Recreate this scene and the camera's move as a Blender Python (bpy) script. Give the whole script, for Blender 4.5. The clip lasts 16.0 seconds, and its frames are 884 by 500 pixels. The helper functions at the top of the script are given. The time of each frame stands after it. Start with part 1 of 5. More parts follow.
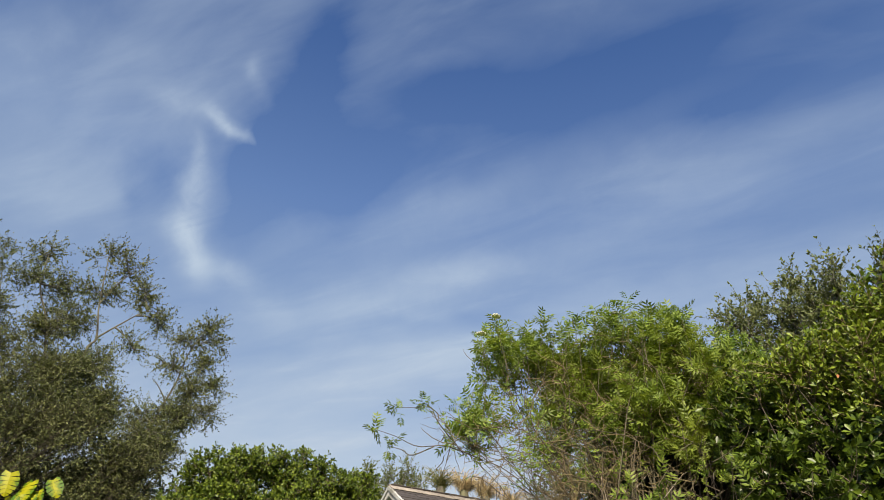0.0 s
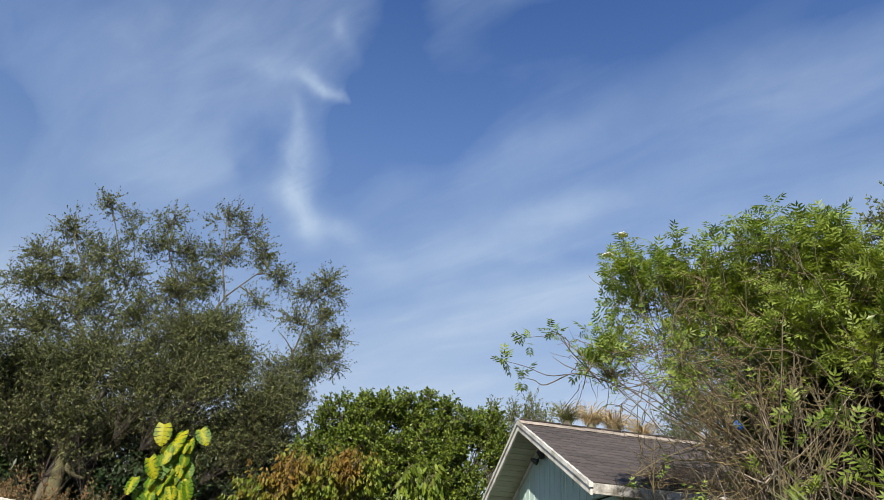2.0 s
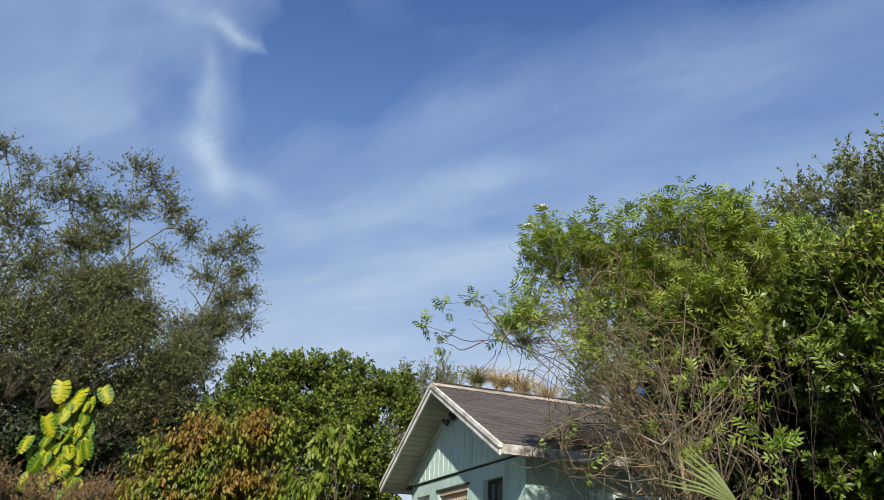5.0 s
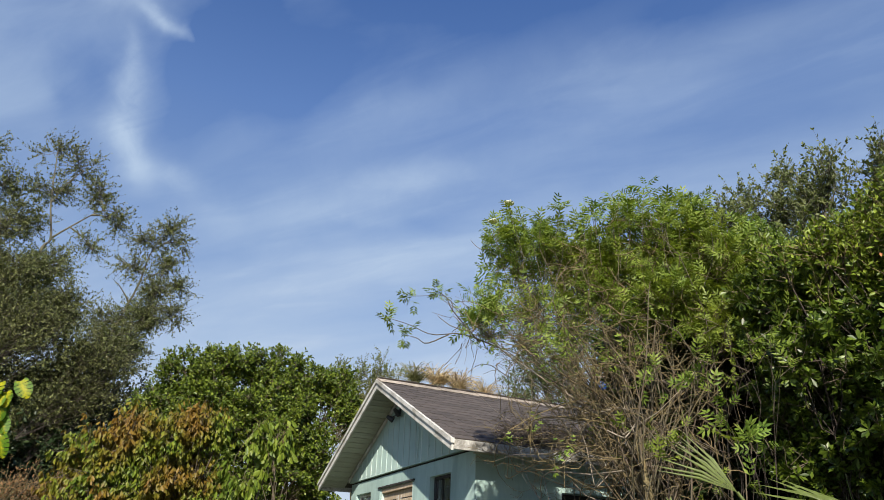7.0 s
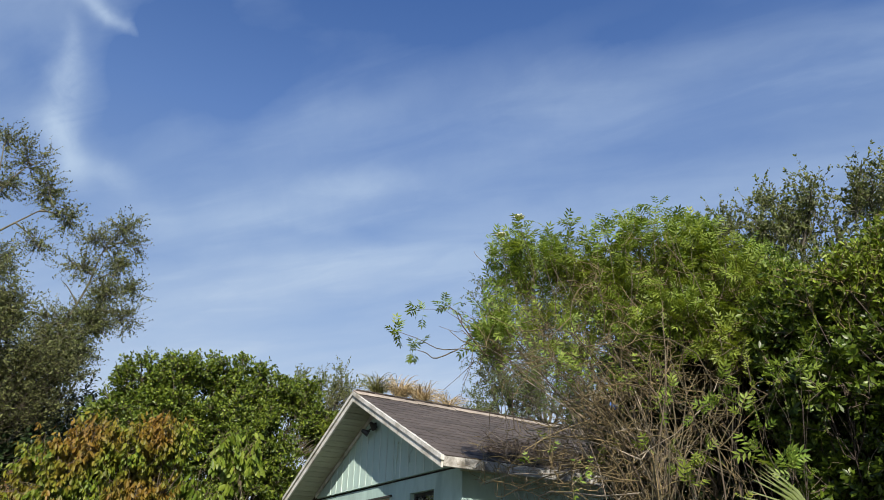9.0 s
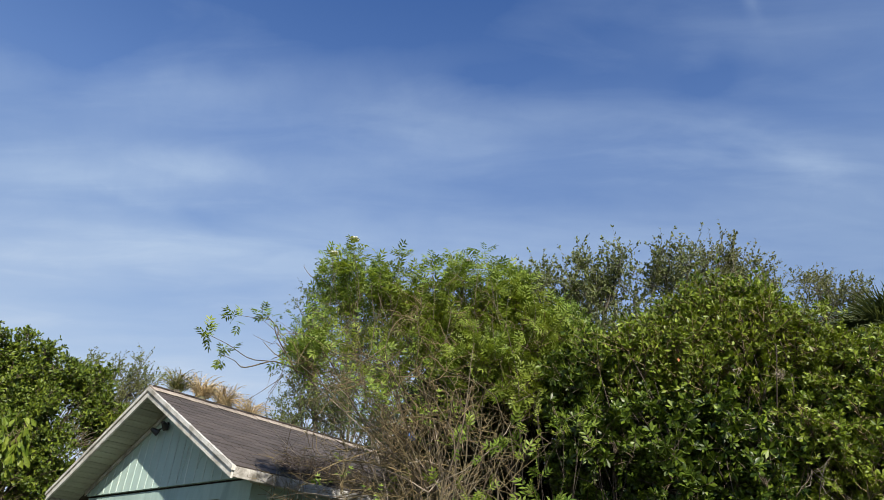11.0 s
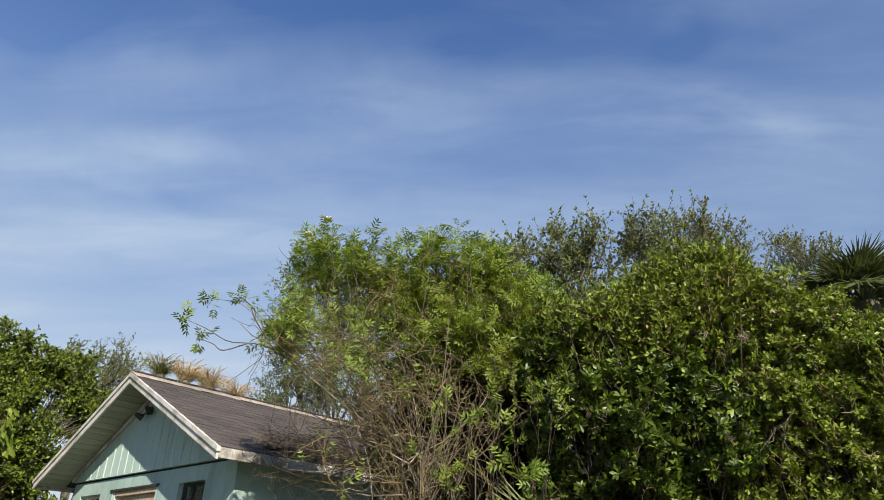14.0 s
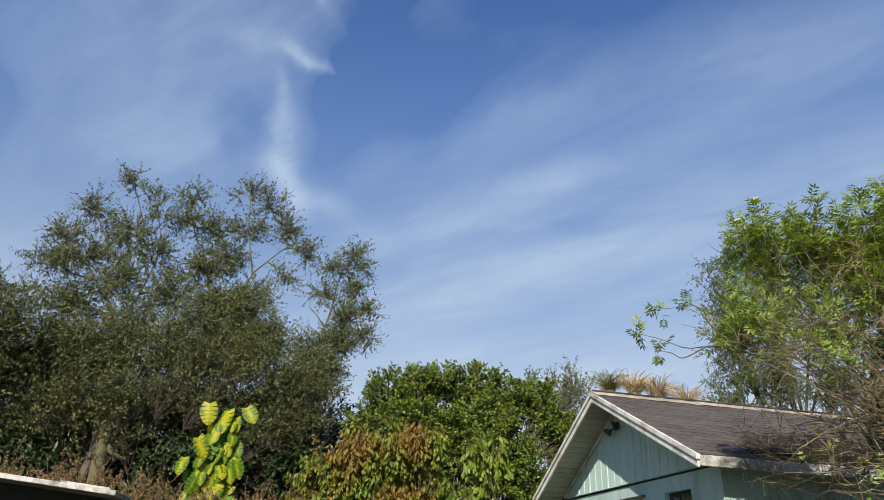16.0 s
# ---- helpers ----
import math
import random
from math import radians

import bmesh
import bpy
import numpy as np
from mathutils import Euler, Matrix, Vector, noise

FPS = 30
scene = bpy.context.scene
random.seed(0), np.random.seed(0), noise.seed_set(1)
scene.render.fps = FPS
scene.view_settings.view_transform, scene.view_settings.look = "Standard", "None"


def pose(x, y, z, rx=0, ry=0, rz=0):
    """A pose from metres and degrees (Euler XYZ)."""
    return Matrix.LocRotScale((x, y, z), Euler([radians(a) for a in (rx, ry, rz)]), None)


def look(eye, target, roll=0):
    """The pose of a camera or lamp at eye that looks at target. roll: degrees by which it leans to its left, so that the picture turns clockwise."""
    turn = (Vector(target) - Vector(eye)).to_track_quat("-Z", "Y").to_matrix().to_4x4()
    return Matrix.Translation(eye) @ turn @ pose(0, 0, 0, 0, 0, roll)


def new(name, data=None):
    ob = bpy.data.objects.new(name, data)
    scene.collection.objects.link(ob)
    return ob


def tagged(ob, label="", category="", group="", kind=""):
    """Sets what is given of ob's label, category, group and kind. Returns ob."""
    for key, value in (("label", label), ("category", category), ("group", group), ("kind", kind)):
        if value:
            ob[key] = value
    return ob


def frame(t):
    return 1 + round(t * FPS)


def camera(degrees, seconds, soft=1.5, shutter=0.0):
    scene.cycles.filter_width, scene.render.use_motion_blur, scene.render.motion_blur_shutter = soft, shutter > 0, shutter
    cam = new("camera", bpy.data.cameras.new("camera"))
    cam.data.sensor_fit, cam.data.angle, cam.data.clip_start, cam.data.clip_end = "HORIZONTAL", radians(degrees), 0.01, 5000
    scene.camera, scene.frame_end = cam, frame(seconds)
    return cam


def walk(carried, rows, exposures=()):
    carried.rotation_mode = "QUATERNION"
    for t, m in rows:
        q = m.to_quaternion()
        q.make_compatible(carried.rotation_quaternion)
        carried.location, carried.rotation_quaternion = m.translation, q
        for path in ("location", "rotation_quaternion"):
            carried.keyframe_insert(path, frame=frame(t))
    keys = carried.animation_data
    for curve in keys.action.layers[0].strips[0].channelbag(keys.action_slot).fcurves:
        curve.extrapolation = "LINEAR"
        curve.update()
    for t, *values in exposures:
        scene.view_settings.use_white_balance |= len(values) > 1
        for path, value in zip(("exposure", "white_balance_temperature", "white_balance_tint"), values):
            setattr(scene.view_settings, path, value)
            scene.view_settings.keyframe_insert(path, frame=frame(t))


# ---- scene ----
cam = camera(65.4, 16.0, soft=0.8)

PATH = [
    (0, (9.425, -2.938, 1.052), (7.85, -2.363, 2.143), 4.3),
    (0.5, (9.24, -2.976, 1.045), (7.506, -2.659, 1.99), 4.2),
    (1, (9.129, -2.966, 1.052), (7.374, -2.748, 1.985), 4.3),
    (1.5, (9.054, -2.922, 1.053), (7.299, -2.679, 1.981), 4.2),
    (2, (9.069, -2.937, 1.067), (7.33, -2.614, 2.001), 4.2),
    (2.5, (9.058, -2.935, 1.067), (7.319, -2.611, 2.001), 5.0),
    (3, (9.093, -2.979, 1.086), (7.352, -2.615, 2.001), 4.7),
    (3.5, (9.08, -2.959, 1.079), (7.347, -2.502, 1.967), 3.7),
    (4, (9.109, -2.994, 1.078), (7.396, -2.456, 1.96), 3.0),
    (4.2, (9.106, -3.011, 1.074), (7.392, -2.459, 1.944), 2.9),
    (6.3, (9.046, -3.034, 1.053), (7.336, -2.437, 1.903), 3.2),
    (6.5, (9.007, -3.076, 1.044), (7.31, -2.476, 1.916), 3.7),
    (7, (8.917, -3.289, 1.015), (7.284, -2.518, 1.874), 1.8),
    (7.5, (8.829, -3.417, 1.048), (7.164, -2.64, 1.84), 2.0),
    (8, (8.65, -3.594, 1.035), (7.076, -2.752, 1.937), -1.9),
    (8.5, (8.564, -3.632, 1.062), (6.993, -2.803, 1.981), -0.0),
    (9, (8.545, -3.7, 1.085), (7.0, -2.793, 1.974), 1.5),
    (9.5, (8.552, -3.714, 1.098), (7.087, -2.671, 1.973), 2.8),
    (10, (8.547, -3.722, 1.108), (7.174, -2.573, 1.999), 3.7),
    (12.3, (8.764, -3.769, 1.146), (7.601, -2.473, 2.13), 4.6),
    (12.5, (8.76, -3.78, 1.143), (7.577, -2.503, 2.127), 4.0),
    (13, (8.764, -3.777, 1.137), (7.565, -2.521, 2.128), 6.3),
    (13.5, (8.744, -3.753, 1.116), (7.509, -2.465, 2.02), 2.0),
    (14, (8.737, -3.746, 1.117), (7.524, -2.422, 1.999), 1.7),
    (14.5, (8.708, -3.758, 1.144), (7.451, -2.494, 2.051), -2.1),
    (15, (8.499, -3.822, 1.174), (6.882, -3.09, 2.096), 0.8),
    (15.5, (8.475, -3.905, 1.178), (6.711, -3.566, 2.058), 4.4),
    (16, (8.62, -3.945, 1.132), (6.851, -3.58, 1.992), 2.5),
]
walk(cam, [(t, look(eye, target, roll)) for t, eye, target, roll in PATH], exposures=[(0, 0.67, 7150, 10), (0.6, 0.67, 6850, 10), (1.6, 0.66, 6550, 10), (4, 0.66, 6550, 10), (8, 0.65, 6520, 10), (12.5, 0.68, 6530, 10), (13.2, 0.68, 6680, 10), (14.2, 0.68, 6720, 10), (15.2, 0.64, 6530, 10), (16, 0.63, 6520, 10)])

# ---- sun, sky ----
SUN_TO = Vector((0.739, -0.385, 0.553)).normalized()
sun_data = bpy.data.lights.new("sun", "SUN")
sun_data.energy, sun_data.angle, sun_data.color = 5.0, radians(0.55), (1.0, 0.92, 0.79)
sun = new("sun", sun_data)
sun.matrix_world = look(SUN_TO * 60, (0, 0, 0))

world = bpy.data.worlds.new("sky")
scene.world = world
world.use_nodes = True


class Nodes:
    """Short hand for a node tree."""

    def __init__(self, tree):
        self.tree = tree
        tree.nodes.clear()

    def add(self, kind, **inputs):
        return self.tree.nodes.new(kind)

    def link(self, a, b):
        self.tree.links.new(a, b)

    def feed(self, socket, value):
        if isinstance(value, bpy.types.NodeSocket):
            self.tree.links.new(value, socket)
        elif value is not None:
            socket.default_value = value

    def math(self, op, a, b=None, c=None, clamp=False):
        n = self.tree.nodes.new("ShaderNodeMath")
        n.operation, n.use_clamp = op, clamp
        for s, v in zip(n.inputs, (a, b, c)):
            self.feed(s, v)
        return n.outputs[0]

    def mix(self, fac, a, b, mode="MIX"):
        n = self.tree.nodes.new("ShaderNodeMix")
        n.data_type, n.blend_type = "RGBA", mode
        self.feed(n.inputs[0], fac)
        self.feed(n.inputs[6], a)
        self.feed(n.inputs[7], b)
        return n.outputs[2]

    def noise(self, vector, scale, detail=4.0, rough=0.55, distort=0.0):
        n = self.tree.nodes.new("ShaderNodeTexNoise")
        self.feed(n.inputs["Vector"], vector)
        n.inputs["Scale"].default_value, n.inputs["Detail"].default_value = scale, detail
        n.inputs["Roughness"].default_value, n.inputs["Distortion"].default_value = rough, distort
        return n.outputs["Fac"]

    def ramp(self, fac, stops):
        n = self.tree.nodes.new("ShaderNodeValToRGB")
        self.feed(n.inputs[0], fac)
        e = n.color_ramp.elements
        while len(e) < len(stops):
            e.new(0.5)
        for k, (p, c) in zip(e, stops):
            k.position, k.color = p, (c if len(c) == 4 else (*c, 1)) if isinstance(c, tuple) else (c, c, c, 1)
        return n.outputs[0]

    def combine(self, x, y, z):
        n = self.tree.nodes.new("ShaderNodeCombineXYZ")
        for s, v in zip(n.inputs, (x, y, z)):
            self.feed(s, v)
        return n.outputs[0]


# cirrus wisps: yaw and height of the middle, half length, half width, tilt (all degrees), density
HOOKED_WISPS = [
    (95.2, 36.7, 2.0, 0.7, -73, 0.24), (94.5, 33.8, 2.0, 1.03, -83, 0.38), (94.0, 30.5, 1.7, 1.22, -56, 0.46), (92.4, 28.5, 1.6, 1.31, -41, 0.42), (89.2, 28.6, 2.0, 0.84, -19, 0.22), (85.9, 26.4, 3.4, 1.41, -27, 0.16),
    (99.0, 40.2, 1.9, 0.84, 15, 0.14), (94.8, 40.3, 1.3, 0.61, -14, 0.32), (92.4, 39.6, 1.3, 0.52, -19, 0.4), (89.8, 38.8, 1.3, 0.38, -31, 0.24), (92.4, 44.3, 0.6, 0.61, -43, 0.2), (90.9, 43.0, 1.2, 0.66, -48, 0.08),
]
WISP_BANDS = [
    (71.7, 35.7, 8.3, 2.91, 22, 0.17), (50.3, 39.4, 10.1, 3.75, 3, 0.17), (78.5, 27.7, 5.0, 2.16, 23, 0.21), (68.1, 30.8, 5.6, 1.41, 14, 0.27), (75.6, 22.4, 10.0, 1.6, 17, 0.2), (72.3, 28.7, 10.3, 6.1, 1, 0.12),
    (54.1, 34.5, 9.3, 1.88, 8, 0.16), (52.2, 29.9, 9.4, 2.82, 6, 0.12), (109.1, 35.6, 7.0, 5.63, -5, 0.18), (106.7, 29.9, 6.6, 2.82, 4, 0.12), (103.1, 41.8, 4.5, 2.35, 15, 0.06), (70.6, 27.4, 3.1, 0.75, -7, 0.12), (40.3, 38.4, 17.3, 1.88, 4, 0.1),
    (67.5, 37.5, 5.6, 1.41, 25, 0.08), (11.4, 32.8, 3.4, 1.22, -39, 0.14), (13.5, 45.9, 2.0, 0.47, -80, 0.1), (13.7, 42.7, 9.4, 1.88, -12, 0.1), (29.9, 29.0, 20.8, 2.82, -1, 0.2), (68.4, 23.8, 9.8, 1.88, 20, 0.07), (71.5, 28.6, 8.7, 1.88, 16, 0.08),
]
BLUE_GAPS = [
    (80.8, 37.8, 4.7, 2.82, 36, -0.25), (85.9, 41.2, 3.7, 3.28, 83, -0.18),
    (85.3, 46.7, 2.5, 5.16, -6, -0.3), (89.2, 37.0, 4.8, 1.88, 88, -0.42), (118.3, 30.3, 2.7, 1.6, -66, -0.4), (99.1, 32.0, 1.6, 0.94, -61, -0.1), (69.3, 45.7, 5.5, 1.88, 3, -0.2), (40.5, 42.6, 3.9, 1.03, 6, -0.1), (17.6, 41.0, 2.4, 1.6, -1, -0.1),
    (67.7, 27.4, 5.0, 0.75, 7, -0.12), (49.7, 46.7, 7.6, 1.88, 15, -0.16), (97.7, 34.2, 1.9, 2.35, -57, -0.2),
]


def build_sky():
    n = Nodes(world.node_tree)
    out, back = n.add("ShaderNodeOutputWorld"), n.add("ShaderNodeBackground")
    sky = n.add("ShaderNodeTexSky")
    sky.sky_type, sky.sun_disc = "NISHITA", False
    sky.sun_elevation, sky.sun_rotation = math.asin(SUN_TO.z), math.atan2(SUN_TO.x, SUN_TO.y)
    sky.altitude, sky.air_density, sky.dust_density, sky.ozone_density = 10, 1.0, 0.3, 3.0
    way = n.add("ShaderNodeTexCoord").outputs["Generated"]
    sep = n.add("ShaderNodeSeparateXYZ")
    n.link(way, sep.inputs[0])
    x, y, z = sep.outputs
    up = n.math("MAXIMUM", z, 0.0)
    yaw = n.math("MULTIPLY", n.math("ARCTAN2", n.math("MULTIPLY", x, -1.0), y), 180 / math.pi)
    height = n.math("MULTIPLY", n.math("ARCSINE", n.math("MINIMUM", up, 1.0)), 180 / math.pi)
    # the high cloud sheet, seen in perspective; its streaks run one way
    far = n.math("ADD", up, 0.10)
    px, py = n.math("DIVIDE", x, far), n.math("DIVIDE", y, far)
    a = radians(38)
    u = n.math("ADD", n.math("MULTIPLY", px, math.cos(a)), n.math("MULTIPLY", py, math.sin(a)))
    v = n.math("SUBTRACT", n.math("MULTIPLY", py, math.cos(a)), n.math("MULTIPLY", px, math.sin(a)))
    streaks = n.noise(n.combine(n.math("MULTIPLY", u, 0.55), n.math("MULTIPLY", v, 2.0), 3.1), 1.35, 6, 0.48, 0.35)
    fine = n.noise(n.combine(n.math("MULTIPLY", u, 1.6), n.math("MULTIPLY", v, 4.6), 7.7), 1.8, 8, 0.55, 0.6)
    veil = n.ramp(n.math("ADD", n.math("MULTIPLY", streaks, 0.68), n.math("MULTIPLY", fine, 0.32)), [(0.38, 0.0), (0.54, 0.12), (0.70, 0.36)])
    # wisps with a shape of their own, ragged by noise
    warp = n.add("ShaderNodeTexNoise")
    n.link(way, warp.inputs["Vector"])
    warp.inputs["Scale"].default_value, warp.inputs["Detail"].default_value = 9.0, 6.0
    split = n.add("ShaderNodeSeparateXYZ")
    n.link(warp.outputs["Color"], split.inputs[0])
    wyaw = n.math("ADD", yaw, n.math("MULTIPLY", n.math("SUBTRACT", split.outputs[0], 0.5), 4.0))
    whigh = n.math("ADD", height, n.math("MULTIPLY", n.math("SUBTRACT", split.outputs[1], 0.5), 3.0))
    rag = n.noise(way, 30.0, 6, 0.62, 1.0)
    rough_edge = n.math("ADD", n.math("ADD", n.math("MULTIPLY", fine, 0.7), n.math("MULTIPLY", rag, 1.1)), 0.10)
    soft_edge = n.math("ADD", n.math("ADD", n.math("MULTIPLY", fine, 0.6), n.math("MULTIPLY", rag, 0.3)), 0.55)
    total = veil
    for yaw0, high0, length, width, tilt, dense in HOOKED_WISPS + WISP_BANDS + BLUE_GAPS:
        c, s, k = math.cos(radians(tilt)), math.sin(radians(tilt)), -math.cos(radians(high0))
        right = n.math("MULTIPLY", n.math("SUBTRACT", wyaw, yaw0), k)
        above = n.math("SUBTRACT", whigh, high0)
        p = n.math("ADD", n.math("MULTIPLY", right, c / length), n.math("MULTIPLY", above, s / length))
        q = n.math("SUBTRACT", n.math("MULTIPLY", above, c / width), n.math("MULTIPLY", right, s / width))
        d = n.math("ADD", n.math("MULTIPLY", p, p), n.math("MULTIPLY", q, q))
        blob = n.math("MULTIPLY", n.math("POWER", 2.718, n.math("MULTIPLY", d, -1.0)), dense)
        total = n.math("ADD", total, n.math("MULTIPLY", blob, rough_edge if width < 1.3 else soft_edge))
    haze = n.math("MULTIPLY", n.math("POWER", 2.718, n.math("MULTIPLY", height, -1 / 14.5)), 1.7)
    total = n.math("MINIMUM", n.math("ADD", n.math("MAXIMUM", total, 0.0), haze), 0.92)
    deep = n.ramp(n.math("DIVIDE", height, 90.0), [(0.14, (1.0, 1.0, 1.0)), (0.40, (0.62, 0.99, 1.48)), (0.54, (0.40, 0.82, 1.40))])
    n.link(n.mix(1.0, sky.outputs[0], deep, "MULTIPLY"), back.inputs["Color"])
    cloud = n.add("ShaderNodeBackground")
    n.link(n.ramp(n.math("DIVIDE", height, 90.0), [(0.10, (0.485, 0.565, 0.685)), (0.30, (0.410, 0.522, 0.680))]), cloud.inputs["Color"])
    cloud.inputs["Strength"].default_value = 0.75
    back.inputs["Strength"].default_value = 0.070
    both = n.add("ShaderNodeMixShader")
    n.link(total, both.inputs[0])
    n.link(back.outputs[0], both.inputs[1])
    n.link(cloud.outputs[0], both.inputs[2])
    n.link(both.outputs[0], out.inputs["Surface"])


build_sky()

# ---- materials ----


def material(name):
    m = bpy.data.materials.new(name)
    m.use_nodes = True
    n = Nodes(m.node_tree)
    return m, n, n.add("ShaderNodeOutputMaterial"), n.add("ShaderNodeTexCoord").outputs["Object"]


def leaf_material(name, colours, rough=0.42, thin=0.3, patch=None, patch_amount=0.5, patch_scale=0.9):
    """Leaves: a tone a leaf, with larger patches of a second tone, light passing through the blade."""
    m, n, out, where = material(name)
    each = n.add("ShaderNodeNewGeometry").outputs["Random Per Island"]
    tone = n.ramp(each, [(i / max(1, len(colours) - 1), c) for i, c in enumerate(colours)])
    if patch:
        big = n.ramp(n.noise(where, patch_scale, 3), [(0.42, 0.0), (0.62, 1.0)])
        tone = n.mix(n.math("MULTIPLY", big, patch_amount), tone, (*patch, 1))
    grain = n.ramp(n.noise(where, 45.0, 3), [(0.3, 0.72), (0.7, 1.15)])
    tone = n.mix(1.0, tone, grain, "MULTIPLY")
    skin = n.add("ShaderNodeBsdfPrincipled")
    n.link(tone, skin.inputs["Base Color"])
    skin.inputs["Roughness"].default_value = rough
    skin.inputs["Specular IOR Level"].default_value = 0.28
    glow = n.add("ShaderNodeBsdfTranslucent")
    n.link(n.mix(1.0, tone, (1.25, 1.2, 0.55, 1), "MULTIPLY"), glow.inputs["Color"])
    both = n.add("ShaderNodeMixShader")
    both.inputs[0].default_value = thin
    n.link(skin.outputs[0], both.inputs[1])
    n.link(glow.outputs[0], both.inputs[2])
    n.link(both.outputs[0], out.inputs["Surface"])
    return m


def variegated(name, green, yellow):
    """A big leaf with yellow streaks that run from the midrib to the edge."""
    m, n, out, where = material(name)
    local = n.add("ShaderNodeTexCoord").outputs["Object"]
    split = n.add("ShaderNodeSeparateXYZ")
    n.link(local, split.inputs[0])
    side = n.math("ABSOLUTE", split.outputs[0])
    slant = n.math("SUBTRACT", n.math("MULTIPLY", split.outputs[1], 30.0), n.math("MULTIPLY", side, 26.0))
    streak = n.math("MULTIPLY", n.math("SINE", slant), 0.025)
    each = n.math("MULTIPLY", n.add("ShaderNodeObjectInfo").outputs["Random"], 0.34)
    blot = n.math("MULTIPLY", n.noise(where, 3.6, 4), 0.8)
    rim = n.math("MULTIPLY", side, -0.9)
    fac = n.ramp(n.math("ADD", n.math("ADD", n.math("ADD", blot, streak), each), rim), [(0.29, 0.0), (0.57, 1.0)])
    tone = n.mix(fac, (*green, 1), (*yellow, 1))
    skin = n.add("ShaderNodeBsdfPrincipled")
    n.link(tone, skin.inputs["Base Color"])
    skin.inputs["Roughness"].default_value = 0.5
    skin.inputs["Specular IOR Level"].default_value = 0.2
    glow = n.add("ShaderNodeBsdfTranslucent")
    n.link(tone, glow.inputs["Color"])
    both = n.add("ShaderNodeMixShader")
    both.inputs[0].default_value = 0.25
    n.link(skin.outputs[0], both.inputs[1])
    n.link(glow.outputs[0], both.inputs[2])
    n.link(both.outputs[0], out.inputs["Surface"])
    return m


def surface(name, dark, light, scale=4.0, stain=None, stain_scale=1.2, stain_amount=0.5, rough=0.7, bump=0.3, stretch=(1, 1, 1), each=0.0, metal=0.0, fine=6.0):
    """A matt surface: two tones of grain, stains at a larger size, relief, and a tone of its own for each piece."""
    m, n, out, where = material(name)
    map_ = n.add("ShaderNodeMapping")
    n.link(where, map_.inputs[0])
    map_.inputs["Scale"].default_value = stretch
    grain = n.noise(map_.outputs[0], scale, 8, 0.62, 0.3)
    small = n.noise(map_.outputs[0], scale * fine, 5, 0.6)
    tone = n.mix(n.ramp(n.math("ADD", n.math("MULTIPLY", grain, 0.6), n.math("MULTIPLY", small, 0.4)), [(0.33, 0.0), (0.67, 1.0)]), (*dark, 1), (*light, 1))
    if stain:
        spot = n.ramp(n.noise(map_.outputs[0], stain_scale, 6, 0.65, 0.6), [(0.46, 0.0), (0.64, 1.0)])
        tone = n.mix(n.math("MULTIPLY", spot, stain_amount), tone, (*stain, 1))
    if each:
        rnd = n.add("ShaderNodeObjectInfo").outputs["Random"]
        tone = n.mix(1.0, tone, n.ramp(rnd, [(0.0, 1 - each), (1.0, 1 + each)]), "MULTIPLY")
    skin = n.add("ShaderNodeBsdfPrincipled")
    n.link(tone, skin.inputs["Base Color"])
    n.link(n.math("ADD", n.math("MULTIPLY", small, 0.25), rough - 0.12), skin.inputs["Roughness"])
    skin.inputs["Metallic"].default_value = metal
    if bump:
        b = n.add("ShaderNodeBump")
        b.inputs["Strength"].default_value, b.inputs["Distance"].default_value = bump, 0.02
        n.link(n.math("ADD", grain, n.math("MULTIPLY", small, 0.5)), b.inputs["Height"])
        n.link(b.outputs[0], skin.inputs["Normal"])
    n.link(skin.outputs[0], out.inputs["Surface"])
    return m


def glass_material():
    m, n, out, _ = material("dusty_glass")
    skin = n.add("ShaderNodeBsdfPrincipled")
    skin.inputs["Base Color"].default_value = (0.55, 0.6, 0.6, 1)
    skin.inputs["Roughness"].default_value = 0.12
    skin.inputs["Transmission Weight"].default_value = 0.9
    n.link(skin.outputs[0], out.inputs["Surface"])
    return m


OAK_LEAF = leaf_material("oak_leaf", [(0.040, 0.056, 0.016), (0.096, 0.120, 0.036), (0.205, 0.225, 0.085), (0.060, 0.082, 0.023)], 0.5, 0.14, (0.14, 0.13, 0.042), 0.28, 0.5)
FAR_LEAF = leaf_material("far_leaf", [(0.10, 0.13, 0.045), (0.19, 0.215, 0.09), (0.10, 0.14, 0.042)], 0.5, 0.3, (0.17, 0.15, 0.06), 0.45, 0.4)
THIN_LEAF = leaf_material("thin_green_leaf", [(0.085, 0.115, 0.04), (0.14, 0.18, 0.06), (0.075, 0.12, 0.03)], 0.5, 0.26, (0.14, 0.125, 0.05), 0.35, 0.6)
BUSH_LEAF = leaf_material("bush_leaf", [(0.030, 0.056, 0.007), (0.075, 0.118, 0.012), (0.175, 0.225, 0.026), (0.052, 0.088, 0.009)], 0.42, 0.17)
CROTON_LEAF = leaf_material("croton_leaf", [(0.058, 0.105, 0.008), (0.115, 0.17, 0.014), (0.20, 0.235, 0.022), (0.078, 0.13, 0.010)], 0.5, 0.22, (0.215, 0.088, 0.017), 0.72, 1.5)
DROOP_LEAF = leaf_material("drooping_leaf", [(0.075, 0.125, 0.014), (0.125, 0.18, 0.02), (0.20, 0.25, 0.035), (0.09, 0.14, 0.015)], 0.45, 0.24)
